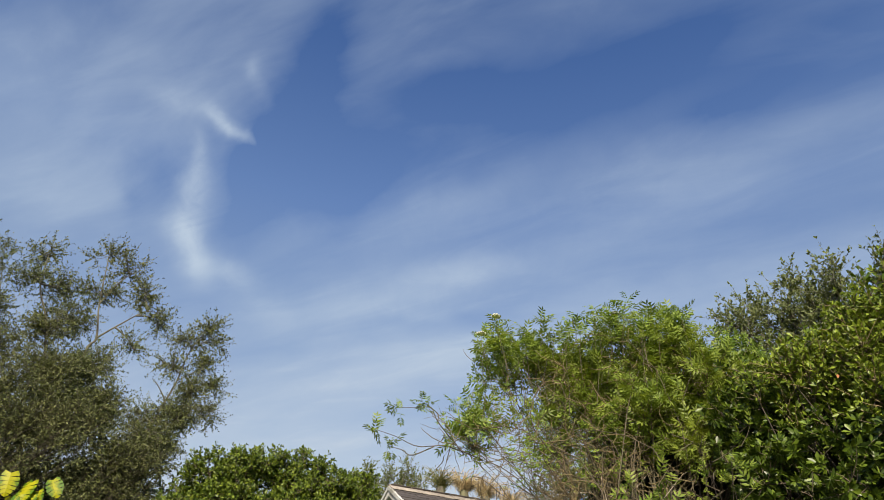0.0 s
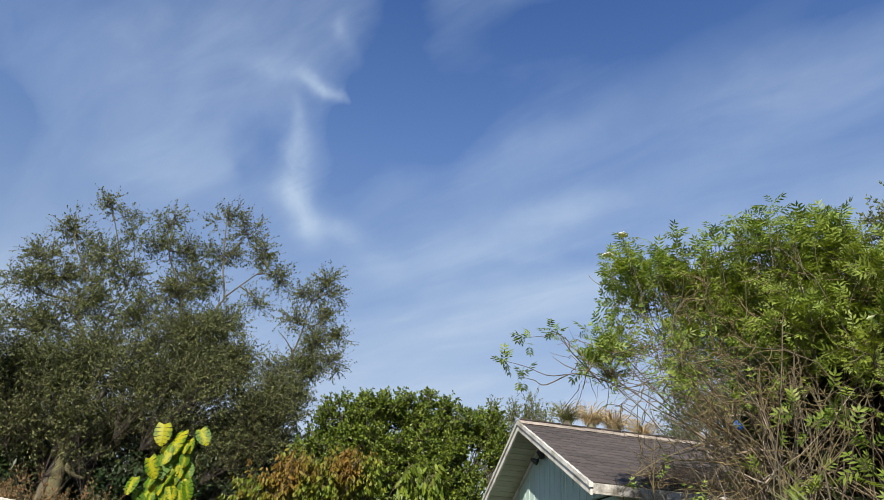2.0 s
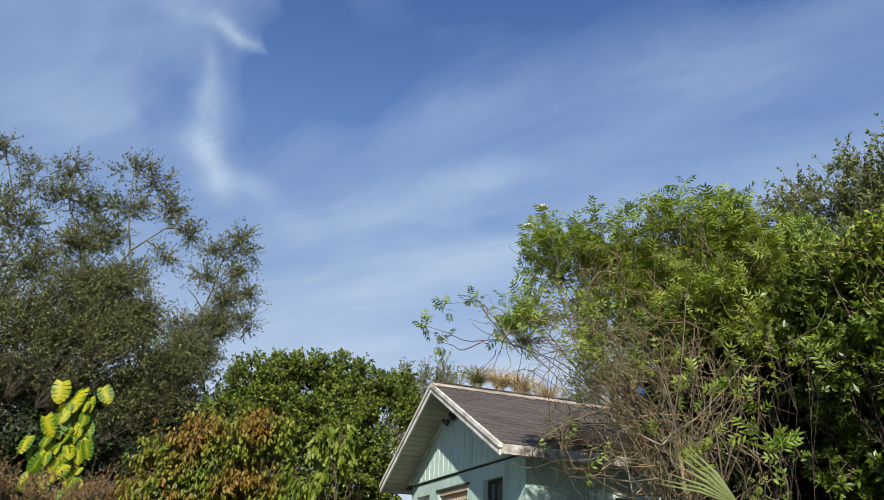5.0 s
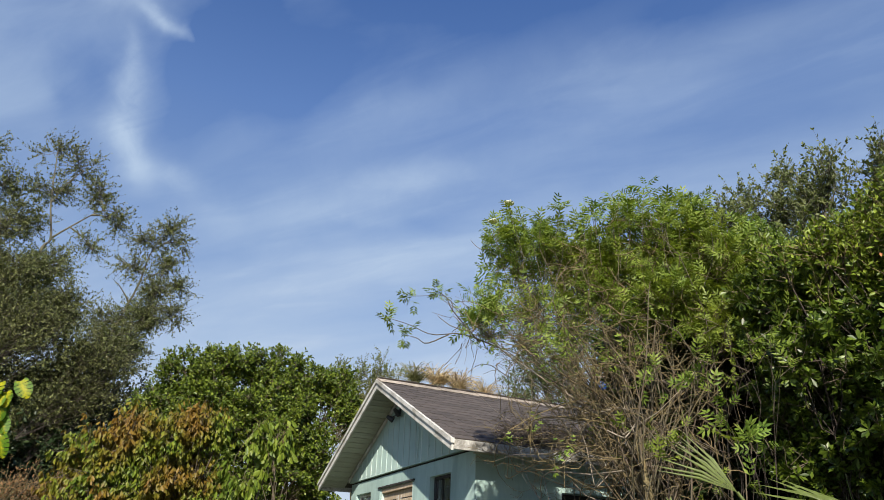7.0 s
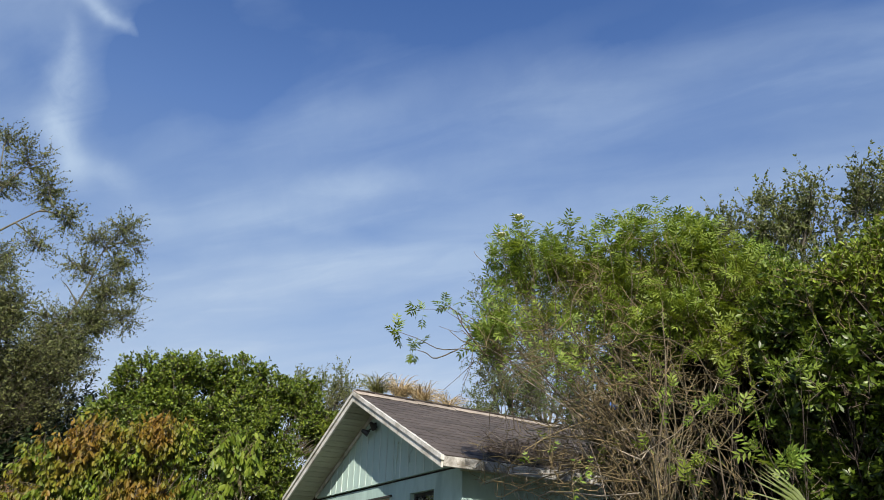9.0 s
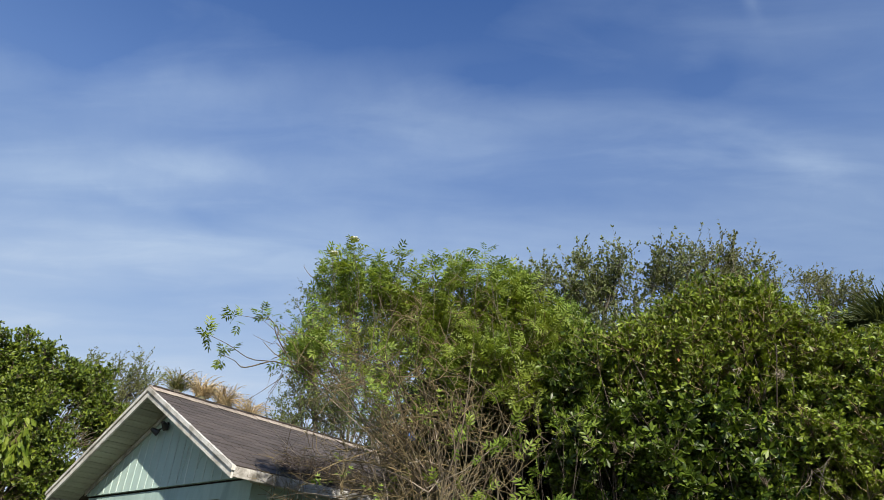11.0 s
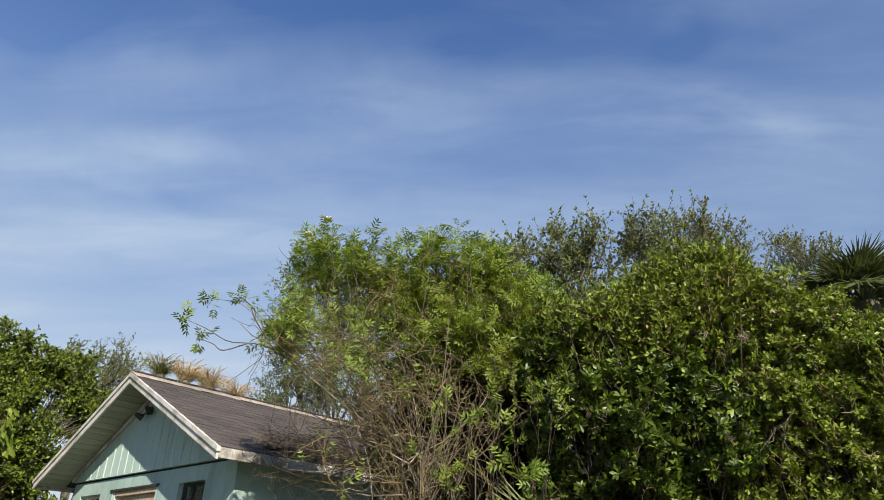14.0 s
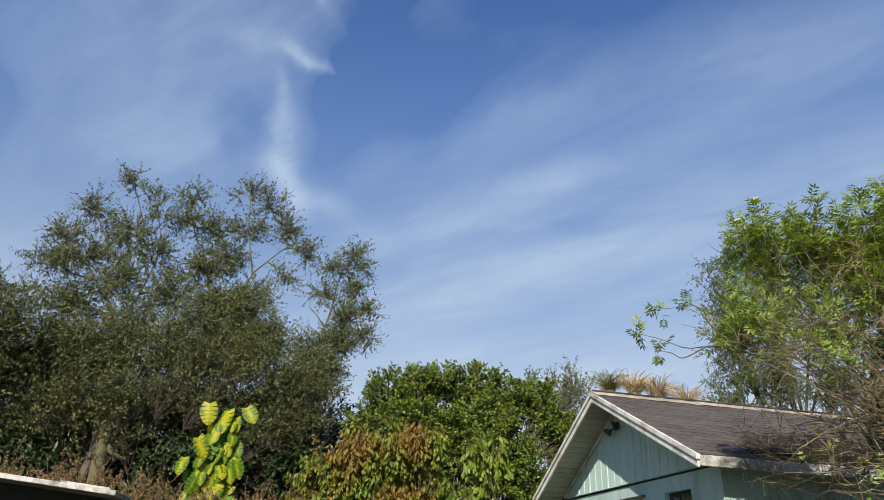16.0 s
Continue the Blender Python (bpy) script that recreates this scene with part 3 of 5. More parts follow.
bmesh.ops.transform(bm, matrix=Matrix(((0, -1, 0, WALL_X), (1, 0, 0, 0), (0, 0, 1, 0), (0, 0, 0, 1))), verts=bm.verts[:])
part("side_wall", bm, WALL, house, "pale teal wall dappled with twig shadows")
part("side_wall", boxes((-WALL_X, -WALL_X + 0.14, FRONT + 0.14, BACK - 0.3, FLOOR, 2.27)), WALL, house)
part("back_wall", prism([(-WALL_X, FLOOR), (WALL_X, FLOOR), (WALL_X, roof_z(WALL_X, 0.09)), (0, APEX - 0.09), (-WALL_X, roof_z(WALL_X, 0.09))], BACK - 0.3, BACK - 0.16), WALL, house)
# slab and added unseen backing in near-black, so windows and opening read unlit
part("floor_slab", boxes((-WALL_X + 0.15, WALL_X - 0.15, FRONT + 0.15, BACK - 0.31, FLOOR, -0.02)), DARK, house)
part("interior_backing", boxes((-WALL_X + 0.15, WALL_X - 0.15, 1.6, 1.66, -0.01, 2.26)), DARK, house, "unseen near-black backing added so the openings read dark")
# gable siding, a little proud of the wall below, with battens
part("gable_siding", prism([(-WALL_X - 0.01, 2.325), (WALL_X + 0.01, 2.325), (WALL_X + 0.01, roof_z(WALL_X, 0.085)), (0, APEX - 0.085), (-WALL_X - 0.01, roof_z(WALL_X, 0.085))], FRONT - 0.03, FRONT + 0.11), SIDING, house, "teal vertical board siding with water streaks")
# near-black strip standing in for the shadow line under the siding
part("drip_shadow_strip", boxes((-WALL_X, WALL_X, FRONT + 0.02, FRONT + 0.1, 2.30, 2.325)), DARK, house)
x = -1.94
while x < 1.95:
    top = roof_z(x, 0.10) - 0.012
    if top - 2.34 > 0.05:
        part("batten", boxes((x - 0.014, x + 0.014, FRONT - 0.0365, FRONT - 0.031, 2.33, top)), BATTEN, house)
    x += 0.2
part("gable_edge_trim", prism([(-WALL_X - 0.02, roof_z(WALL_X, 0.16)), (-WALL_X - 0.02, roof_z(WALL_X, 0.095)), (0, APEX - 0.095), (0, APEX - 0.16)], FRONT - 0.058, FRONT - 0.043), TRIM, house)

# roof deck, rake and eave boards
for side in (1, -1):
    pts = [(0, APEX - 0.013), (side * HALF, roof_z(HALF, 0.013)), (side * HALF, roof_z(HALF, 0.05)), (0, APEX - 0.05)]
    part("roof_deck", prism(pts, 0.012, BACK), SHINGLE, house)
    pts = [(0, APEX + 0.008), (side * (HALF + 0.03), roof_z(HALF + 0.03, -0.008)), (side * (HALF + 0.03), roof_z(HALF + 0.03, 0.042)), (0, APEX - 0.042)]
    part("rake_trim", prism(pts, -0.032, 0.010), TRIM, house, "weathered white upper rake trim")
    pts = [(0, APEX - 0.046), (side * (HALF + 0.01), roof_z(HALF + 0.01, 0.046)), (side * (HALF + 0.01), roof_z(HALF + 0.01, 0.124)), (0, APEX - 0.124)]
    part("rake_board", prism(pts, -0.014, 0.010), TRIM, house, "weathered white rake board")
    part("eave_board", boxes((side * HALF, side * (HALF + 0.022), 0.011, BACK, roof_z(HALF, 0.118), roof_z(HALF, 0.012)) if side > 0 else
                             (-HALF - 0.022, -HALF, 0.011, BACK, roof_z(HALF, 0.118), roof_z(HALF, 0.012)), soft=0.004), PEEL, house, "peeling white eave board")
    # boards under the overhang, lying along the ridge
    long = HALF / math.cos(LEAN)
    count = 40
    me = bpy.data.meshes.new("soffit_board")
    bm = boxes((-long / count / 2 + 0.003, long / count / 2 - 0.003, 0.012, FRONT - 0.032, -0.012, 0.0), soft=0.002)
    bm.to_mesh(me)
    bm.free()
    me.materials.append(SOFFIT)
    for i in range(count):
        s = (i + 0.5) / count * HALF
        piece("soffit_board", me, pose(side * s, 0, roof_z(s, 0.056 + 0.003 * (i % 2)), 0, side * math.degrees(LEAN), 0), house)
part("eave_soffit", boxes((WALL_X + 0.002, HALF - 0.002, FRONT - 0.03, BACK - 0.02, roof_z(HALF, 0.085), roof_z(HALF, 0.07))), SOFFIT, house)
cap = bpy.data.meshes.new("ridge_cap")
bm = prism([(-0.15, -0.066), (-0.148, -0.054), (0, 0.020), (0.148, -0.054), (0.15, -0.066), (0, 0.006)], 0, 0.31)
bm.to_mesh(cap)
bm.free()
cap.materials.append(surface("pale_ridge_cap", (0.16, 0.13, 0.11), (0.42, 0.37, 0.31), 10, (0.09, 0.07, 0.06), 3, 0.6, 0.9, 0.3, each=0.2))
for i in range(17):
    piece("ridge_cap", cap, pose(rng.normal() * 0.004, i * 0.31 - 0.02, APEX + 0.012, rng.normal() * 0.5 - 0.6), house)

# door with a tan panelled leaf
door = part("door", boxes((-0.745, 0.320, FRONT + 0.05, FRONT + 0.09, 0.0, 2.065)), DOOR, house, "tan door with streaked paint")
for x0, x1 in ((-0.66, -0.28), (-0.14, 0.24)):
    part("door_panel", boxes((x0, x1, FRONT + 0.036, FRONT + 0.05, 0.98, 1.95), soft=0.006), DOOR, door)
    # near-black strip drawn as the shadow over the raised panel
    part("painted_panel_shadow", boxes((x0 - 0.005, x1 + 0.005, FRONT + 0.046, FRONT + 0.0495, 1.953, 1.968)), DARK, door)
for x0, x1, z0, z1 in ((-0.808, -0.748, 0, 2.128), (0.323, 0.383, 0, 2.128), (-0.745, 0.320, 2.068, 2.128)):
    part("door_frame", boxes((x0, x1, FRONT + 0.01, FRONT + 0.10, z0, z1), soft=0.004), BATTEN if z0 == 0 else DOOR, door)
part("lintel_strip", boxes((-0.85, 0.42, FRONT - 0.018, FRONT - 0.001, 2.135, 2.158)), DARK, door, "dark strip above the door")
for x0, w, z0, z1 in ((-0.50, 0.012, 0.9, 1.90), (-0.24, 0.016, 0.8, 2.0), (-0.18, 0.010, 1.2, 2.0), (-0.10, 0.014, 0.9, 2.0)):
    part("paint_run", boxes((x0, x0 + w, FRONT + 0.030, FRONT + 0.0352, z0, z1)), TRIM, door, "white paint run")


def window(x0, x1, z0, z1, kind):
    w = thing("window", ((x0 + x1) / 2, FRONT + 0.07, z0), kind, "window")
    under(w, house)
    w.matrix_basis = Matrix.Translation(((x0 + x1) / 2, FRONT + 0.07, z0))
    for a in ((x0, x0 + 0.035, z0, z1), (x1 - 0.035, x1, z0, z1), (x0 + 0.035, x1 - 0.035, z0, z0 + 0.035), (x0 + 0.035, x1 - 0.035, z1 - 0.035, z1)):
        part("window_frame", boxes((a[0], a[1], FRONT + 0.06, FRONT + 0.11, a[2], a[3]), soft=0.003), TRIM if x0 < 0 else BLACK, w)
    mid = (x0 + x1) / 2 + (0.02 if x0 < 0 else -0.07)
    part("mullion", boxes((mid - 0.012, mid + 0.012, FRONT + 0.065, FRONT + 0.10, z0 + 0.035, z1 - 0.035)), TRIM if x0 < 0 else BLACK, w)
    for a, b in ((x0 + 0.035, mid - 0.012), (mid + 0.012, x1 - 0.035)):
        part("pane", boxes((a, b, FRONT + 0.082, FRONT + 0.087, z0 + 0.035, z1 - 0.035)), GLASS, w)
    part("window_sill", boxes((x0 - 0.08, x1 + 0.03, FRONT - 0.045, FRONT - 0.002, z0 - 0.045, z0 - 0.005), soft=0.004), WALL if x0 > 0 else TRIM, w)
    for k in list(w.keys()):
        if k == "category":
            del w[k]
    return w


window(-1.80, -1.17, 1.78, 2.13, "small white-framed window with dusty panes")
window(0.88, 1.45, 1.78, 2.13, "dark-framed window with a dark interior")

# twin flood lamp under the gable peak
lamp = thing("flood_lamp", (-0.12, FRONT - 0.03, 3.08), "black twin flood lamp on the gable siding", "lamp")
part("base_plate", boxes((-0.17, -0.07, FRONT - 0.065, FRONT - 0.044, 3.04, 3.14), soft=0.005), BLACK, lamp)
for x0, dz in ((-0.25, -0.03), (-0.02, 0.02)):
    bm = bmesh.new()
    bmesh.ops.create_cone(bm, cap_ends=True, segments=14, radius1=0.045, radius2=0.024, depth=0.10, matrix=pose(x0, FRONT - 0.13, 3.06 + dz, 62, 0, -35 if x0 < -0.1 else 30))
    part("lamp_head", bm, BLACK, lamp)
    part("lamp_arm", np_mesh("arm", *tubes([[(-0.12, FRONT - 0.065, 3.08), (x0, FRONT - 0.10, 3.07 + dz)]], [[0.009, 0.009]], 6)), BLACK, lamp)

# pale dried creeper strands on the gable siding
for x0, z0, long in ((0.60, 2.78, 0.40), (1.02, 2.66, 0.18)):
    strand = thing("dried_creeper", (x0, FRONT - 0.05, z0 - long), "pale dried creeper strand clinging to the siding", "creeper", "dried creepers on the gable")
    k = 9
    p = np.c_[x0 + np.cumsum(rng.normal(size=k) * 0.014) - np.linspace(0, 0.06, k), np.full(k, FRONT - 0.05), np.linspace(z0, z0 - long, k)]
    part("strand", np_mesh("strand", *tubes(p[None], np.full((1, k), 0.006), 5)), BATTEN, strand)

# ---- elder shrub in front of the house's side ----
ELDER_TOP = [
    (4.16, -0.40, 3.71, 0.16, 0.13), (4.30, -0.18, 3.75, 0.14, 0.11), (4.64, 0.28, 3.69, 0.10, 0.12), (4.80, 0.44, 3.75, 0.09, 0.10), (5.00, 0.62, 3.83, 0.11, 0.12), (5.22, 0.80, 3.77, 0.12, 0.12),
    (4.20, -0.40, 3.59, 0.26, 0.13), (4.32, 0.02, 3.59, 0.28, 0.13), (4.64, 0.35, 3.45, 0.26, 0.20), (4.92, 0.62, 3.53, 0.28, 0.22), (5.22, 0.85, 3.49, 0.30, 0.26)]
ELDER_MIDDLE = [
    (4.20, -0.56, 3.06, 0.09, 0.08), (4.62, 0.22, 3.30, 0.28, 0.2), (4.98, 0.66, 3.30, 0.32, 0.26), (5.40, 0.95, 3.30, 0.36, 0.30),
    (4.62, 0.28, 2.95, 0.24, 0.14), (5.0, 0.60, 2.98, 0.34, 0.22), (5.40, 0.90, 2.98, 0.40, 0.32),
    (4.22, -0.62, 2.80, 0.07, 0.07), (4.46, 0.0, 3.38, 0.16, 0.14), (4.42, -0.06, 3.06, 0.14, 0.12)]
elder = plant("elder_shrub", (5.02, 0.2, FLOOR), "tall light-green elder shrub with many thin brown stems", "shrub", ELDER_TOP + ELDER_MIDDLE,
    ELDER_LEAF, feather(3, 0.46, 0.14), 0.108, 1.0, trunk=0.007, subs=7, twigs=7, leaves=7, twig_long=0.26, up=0.6, bark=STEM, twig_mat=TAN_TWIG, stems=9, spread=-0.07, twig_r=0.003, face_up=0.35, start=0.5, single=True, core=0.4, lean=(-0.05, 0.0, 2.2))
trunk_line = smooth_path([(5.10, 0.22, FLOOR), (5.06, 0.20, 0.9), (5.04, 0.20, 1.40), (5.0, 0.17, 1.82), (4.95, 0.20, 2.08)], 12)
part("trunk", np_mesh("trunk", *tubes(trunk_line[None], np.linspace(0.042, 0.018, 12)[None], 9), True), TAN_TWIG, elder, "pale brown main stem")
# thin stems that fan out of the trunk
n = 48
a = trunk_line[rng.integers(4, 12, n)] + rng.normal(size=(n, 3)) * 0.035
b = np.c_[rng.uniform(4.0, 5.25, n), np.zeros(n), rng.uniform(2.3, 3.6, n)]
b[:, 1] = (b[:, 0] - 4.6) * 0.85 + 0.15 + rng.normal(0, 0.2, n)
b[:9] = np.array([4.14, -0.52, 3.05]) + rng.normal(size=(9, 3)) * np.array([0.07, 0.10, 0.25])
b[28:] += np.array([0.05, -0.28, 0.0])
fan_stems = bend(a, b, 11, 0.45, 0.05, 0.16)
for row, r in zip(fan_stems, rng.uniform(0.5, 1.3, n)):
    part("bare_stem", np_mesh("bare_stem", *tubes(row[None], np.linspace(0.005, 0.0016, 11)[None] * r, 5), True), TAN_TWIG if r < 0.8 else STEM, elder)
# curled side twigs on those stems
n = 900
pick, where = rng.integers(0, len(fan_stems), n), rng.integers(2, 11, n)
a = fan_stems[pick, where]
b = a + unit(ball(n) * np.array([1.0, 1.0, 0.8]) + np.array([-0.25, -0.1, 0.25])) * rng.uniform(0.12, 0.42, (n, 1))
part("curled_twig_growth", np_mesh("curled_twig_growth", *tubes(bend(a, b, 7, 0.35, 0.0, 0.12), np.linspace(0.0034, 0.0012, 7)[None] * rng.uniform(0.7, 1.3, (n, 1)), 4), True), TAN_TWIG, elder)["kind"] = "stuff"
tip_spots = b[(b[:, 2] < 3.5) & (rng.uniform(0, 1, n) < 0.36) & (b[:, 0] > 4.15) & (b[:, 0] < 5.2) & ((b[:, 2] > 2.45) | (rng.uniform(0, 1, n) < 0.28))]
k = len(tip_spots) * 4
spots = np.repeat(tip_spots, 4, 0) + rng.normal(size=(k, 3)) * 0.012
part("lower_foliage", np_mesh("lower_foliage", *foliage(feather(2, 0.46, 0.17), spots, ball(k) + np.array([0, 0, 0.4]), ball(k) * 0.5 + np.array([0.3, -0.2, 0.8]), rng.uniform(0.05, 0.10, k))), ELDER_LEAF, elder)["kind"] = "stuff"
# arching dead twigs that reach over the roof and hang past the eave
n = 125
a = np.c_[rng.uniform(4.35, 5.05, n), rng.uniform(-0.1, 0.7, n), rng.uniform(1.6, 2.5, n)]
b = np.c_[rng.uniform(2.2, 4.1, n), rng.uniform(0.5, 1.8, n), rng.uniform(1.95, 2.5, n)]
b[:45] = np.c_[rng.uniform(1.6, 2.6, 45), rng.uniform(0.7, 2.6, 45), rng.uniform(2.2, 2.6, 45)]
arch = bend(a, b, 14, 0.40, 0.08, 0.13)
over = np.abs(arch[..., 0]) < 2.5
arch[..., 2] = np.where(over, np.maximum(arch[..., 2], APEX - SLOPE * np.abs(arch[..., 0]) + 0.04), arch[..., 2])
for i, (row, r) in enumerate(zip(arch, rng.uniform(0.6, 1.25, n))):
    part("dead_twig", np_mesh("dead_twig", *tubes(row[None], np.linspace(0.0056, 0.0016, 14)[None] * r, 4), True), PALE_TWIG if i % 2 == 0 else TAN_TWIG, elder)
n = 600
pick, where = rng.integers(0, len(arch), n), rng.integers(3, 14, n)
a = arch[pick, where]
b = a + unit(ball(n) * np.array([1.0, 1.0, 0.7]) + np.array([-0.5, 0, 0.1])) * rng.uniform(0.10, 0.36, (n, 1))
fine = bend(a, b, 7, 0.35, 0.05, 0.12)
fine[..., 2] = np.where(np.abs(fine[..., 0]) < 2.5, np.maximum(fine[..., 2], APEX - SLOPE * np.abs(fine[..., 0]) + 0.03), fine[..., 2])
part("fine_twig_growth", np_mesh("fine_twig_growth", *tubes(fine, np.linspace(0.0028, 0.0012, 7)[None] * np.ones((n, 1)), 3), True), TAN_TWIG, elder)["kind"] = "stuff"
# dead twigs lying on the roof above the eave, darkened to carry twig shadow
litter = thing("twig_litter", (2.0, 1.8, APEX - SLOPE * 2.0), "dead twigs and litter on the shingles, darkened to carry twig shadow", "twigs", kind="stuff")
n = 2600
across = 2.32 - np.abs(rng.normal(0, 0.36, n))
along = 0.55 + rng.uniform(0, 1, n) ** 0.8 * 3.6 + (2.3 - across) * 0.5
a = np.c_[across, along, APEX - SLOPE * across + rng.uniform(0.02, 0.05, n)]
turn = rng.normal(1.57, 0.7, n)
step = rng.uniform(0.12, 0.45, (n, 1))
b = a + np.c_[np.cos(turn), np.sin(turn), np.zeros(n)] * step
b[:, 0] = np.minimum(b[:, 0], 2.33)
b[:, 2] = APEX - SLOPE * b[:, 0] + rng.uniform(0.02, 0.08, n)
part("twig_mat", np_mesh("twig_mat", *tubes(bend(a, b, 5, 0.12, 0.08, 0.05), np.linspace(0.004, 0.002, 5)[None] * rng.uniform(0.6, 1.6, (n, 1)), 3), True), SHADE_TWIG, litter)["kind"] = "stuff"
# leaf flakes added to deepen the shadowed patch above the eave
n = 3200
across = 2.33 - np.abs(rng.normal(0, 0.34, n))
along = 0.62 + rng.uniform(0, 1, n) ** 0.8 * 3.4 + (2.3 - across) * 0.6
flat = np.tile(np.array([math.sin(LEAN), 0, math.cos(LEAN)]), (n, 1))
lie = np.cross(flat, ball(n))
part("leaf_mat", np_mesh("leaf_mat", *foliage(OVAL, np.c_[across, along, APEX - SLOPE * across + 0.022], lie, flat + ball(n) * 0.25, rng.uniform(0.03, 0.07, n), 0.5)), SHADE_LITTER, litter, "dead leaf flakes toned near-black to stand in for roof shadow")["kind"] = "stuff"
# leafy shoots that stand out of the crown's top
for tip in ((4.41, -0.63, 3.76), (4.48, -0.54, 3.87), (4.55, -0.47, 3.78), (4.64, -0.36, 3.78), (4.74, -0.24, 3.89), (4.83, -0.13, 3.79), (4.92, -0.02, 3.90),
            (5.01, 0.08, 3.97), (5.09, 0.18, 3.86), (5.19, 0.30, 4.03), (5.29, 0.42, 3.88), (5.38, 0.52, 3.80), (5.47, 0.63, 3.82),
            (4.81, -0.16, 3.63), (5.00, 0.07, 3.67), (5.25, 0.37, 3.69), (4.64, -0.36, 3.83),
            (4.72, -0.26, 3.93), (4.90, -0.05, 3.91), (5.03, 0.10, 3.99), (5.20, 0.31, 4.04)):
    tip = np.array(tip) - np.array([0, 0, 0.05])
    foot = tip + np.array([rng.normal() * 0.08 + 0.08, rng.normal() * 0.08, -rng.uniform(0.45, 0.75)])
    line = bend(foot, tip, 8, 0.08)
    part("shoot", np_mesh("shoot", *tubes(line, np.linspace(0.0026, 0.0012, 8)[None], 5), True), STEM, elder)
    k = 13
    spot = line[0, rng.integers(4, 8, k)]
    part("shoot_leaves", np_mesh("shoot_leaves", *foliage(feather(3, 0.46, 0.135), spot, ball(k) * np.array([1, 1, 0.5]) + np.array([0, 0, 0.45]), ball(k) * 0.5 + np.array([0.3, -0.2, 0.9]), rng.uniform(0.08, 0.14, k))), ELDER_LEAF, elder)
# two long side branches with a few leaves
side = [[(4.25, -0.55, 2.72), (4.18, -0.85, 2.80), (4.10, -1.08, 2.78), (4.06, -1.25, 2.84), (4.02, -1.42, 2.88)],
        [(4.2, -0.7, 2.75), (4.2, -0.95, 2.98), (4.2, -1.02, 3.09), (4.16, -1.15, 3.08), (4.12, -1.30, 3.06)],
        [(4.15, -0.95, 2.79), (4.10, -1.12, 2.70), (4.09, -1.2, 2.73), (4.08, -1.25, 2.74), (4.07, -1.30, 2.75)],
        [(4.2, -0.95, 2.98), (4.19, -0.95, 3.05), (4.17, -0.99, 3.09), (4.16, -1.03, 3.12), (4.15, -1.07, 3.14)]]
for s in side:
    part("side_branch", np_mesh("side_branch", *tubes(smooth_path(s, 14)[None], np.linspace(0.006, 0.002, 14)[None], 5), True), STEM, elder, "thin bare side branch")
tips = np.array([s[-1] for s in side])
pos = np.repeat(tips, 10, 0) + rng.normal(size=(40, 3)) * 0.025
part("tip_leaves", np_mesh("tip_leaves", *foliage(feather(3, 0.5, 0.16), pos, ball(40) + np.array([-0.1, -0.2, 0.25]), ball(40) * 0.4 + np.array([0, 0, 1.0]), rng.uniform(0.07, 0.12, 40))), ELDER_LEAF, elder)
for q in ((4.32, -0.64, 3.825), (4.52, -0.59, 3.92), (4.96, 0.35, 3.98)):
    bm = bmesh.new()
    bmesh.ops.create_icosphere(bm, subdivisions=3, radius=0.04, matrix=Matrix.Translation(q) @ Matrix.Diagonal((1, 1, 0.28, 1)))
    for v in bm.verts:
        v.co += v.normal * 0.018 * noise.noise(v.co * 55)
    part("flower_head", bm, FLOWER, elder, "flat creamy-white flower head")
    head = np.array(q)
    stalk = smooth_path([head + (0.06, 0.10, -0.55), head + (0.03, 0.05, -0.30), head + (0.0, 0.01, -0.12), head], 12)
    part("flower_stalk", np_mesh("flower_stalk", *tubes(stalk[None], np.linspace(0.0032, 0.0016, 12)[None], 5), True), STEM, elder)
    turn = np.arange(14) * 2.4
    way = np.c_[np.cos(turn), np.sin(turn), 0.25 + 0.3 * np.sin(turn * 3)]
    part("stalk_leaves", np_mesh("stalk_leaves", *foliage(feather(3, 0.46, 0.14), stalk[np.arange(14) % 6 + 5], way, way * (-0.4, -0.4, 0) + (0.2, -0.2, 0.9), 0.09 + 0.03 * np.cos(turn * 5))), ELDER_LEAF, elder)

# ---- glossy hedge beside the elder ----
plant("broadleaf_hedge", (6.4, 1.5, FLOOR), "dense glossy dark-green broadleaf hedge shrub", "shrub", [
    (5.80, 0.98, 2.90, 0.42, 0.36), (5.85, 0.95, 2.40, 0.46, 0.40), (6.25, 1.12, 2.42, 0.48, 0.42), (6.70, 1.25, 2.44, 0.48, 0.42), (7.08, 1.38, 2.48, 0.45, 0.42),
    (5.85, 1.05, 1.90, 0.48, 0.40), (6.30, 1.20, 1.90, 0.50, 0.42), (6.75, 1.36, 1.92, 0.48, 0.42), (5.95, 1.15, 1.25, 0.5, 0.5), (6.6, 1.4, 1.25, 0.55, 0.5),
    (6.45, 0.72, 1.98, 0.22, 0.16), (6.62, 0.80, 2.20, 0.26, 0.16), (6.2, 0.62, 2.3, 0.2, 0.16), (6.92, 0.98, 2.36, 0.24, 0.16), (6.95, 1.02, 1.98, 0.24, 0.16), (6.55, 0.84, 1.72, 0.2, 0.14), (7.12, 1.1, 2.2, 0.2, 0.16)],
    HEDGE_LEAF, rosette(7), 0.062, 1.0, trunk=0.009, subs=42, twigs=6, leaves=3, twig_long=0.18, up=0.35, bark=SHADE_TWIG, twig_mat=STEM, stems=8, spread=0.25, shell=0.4, face_up=0.25, start=0.45, core=0.8)
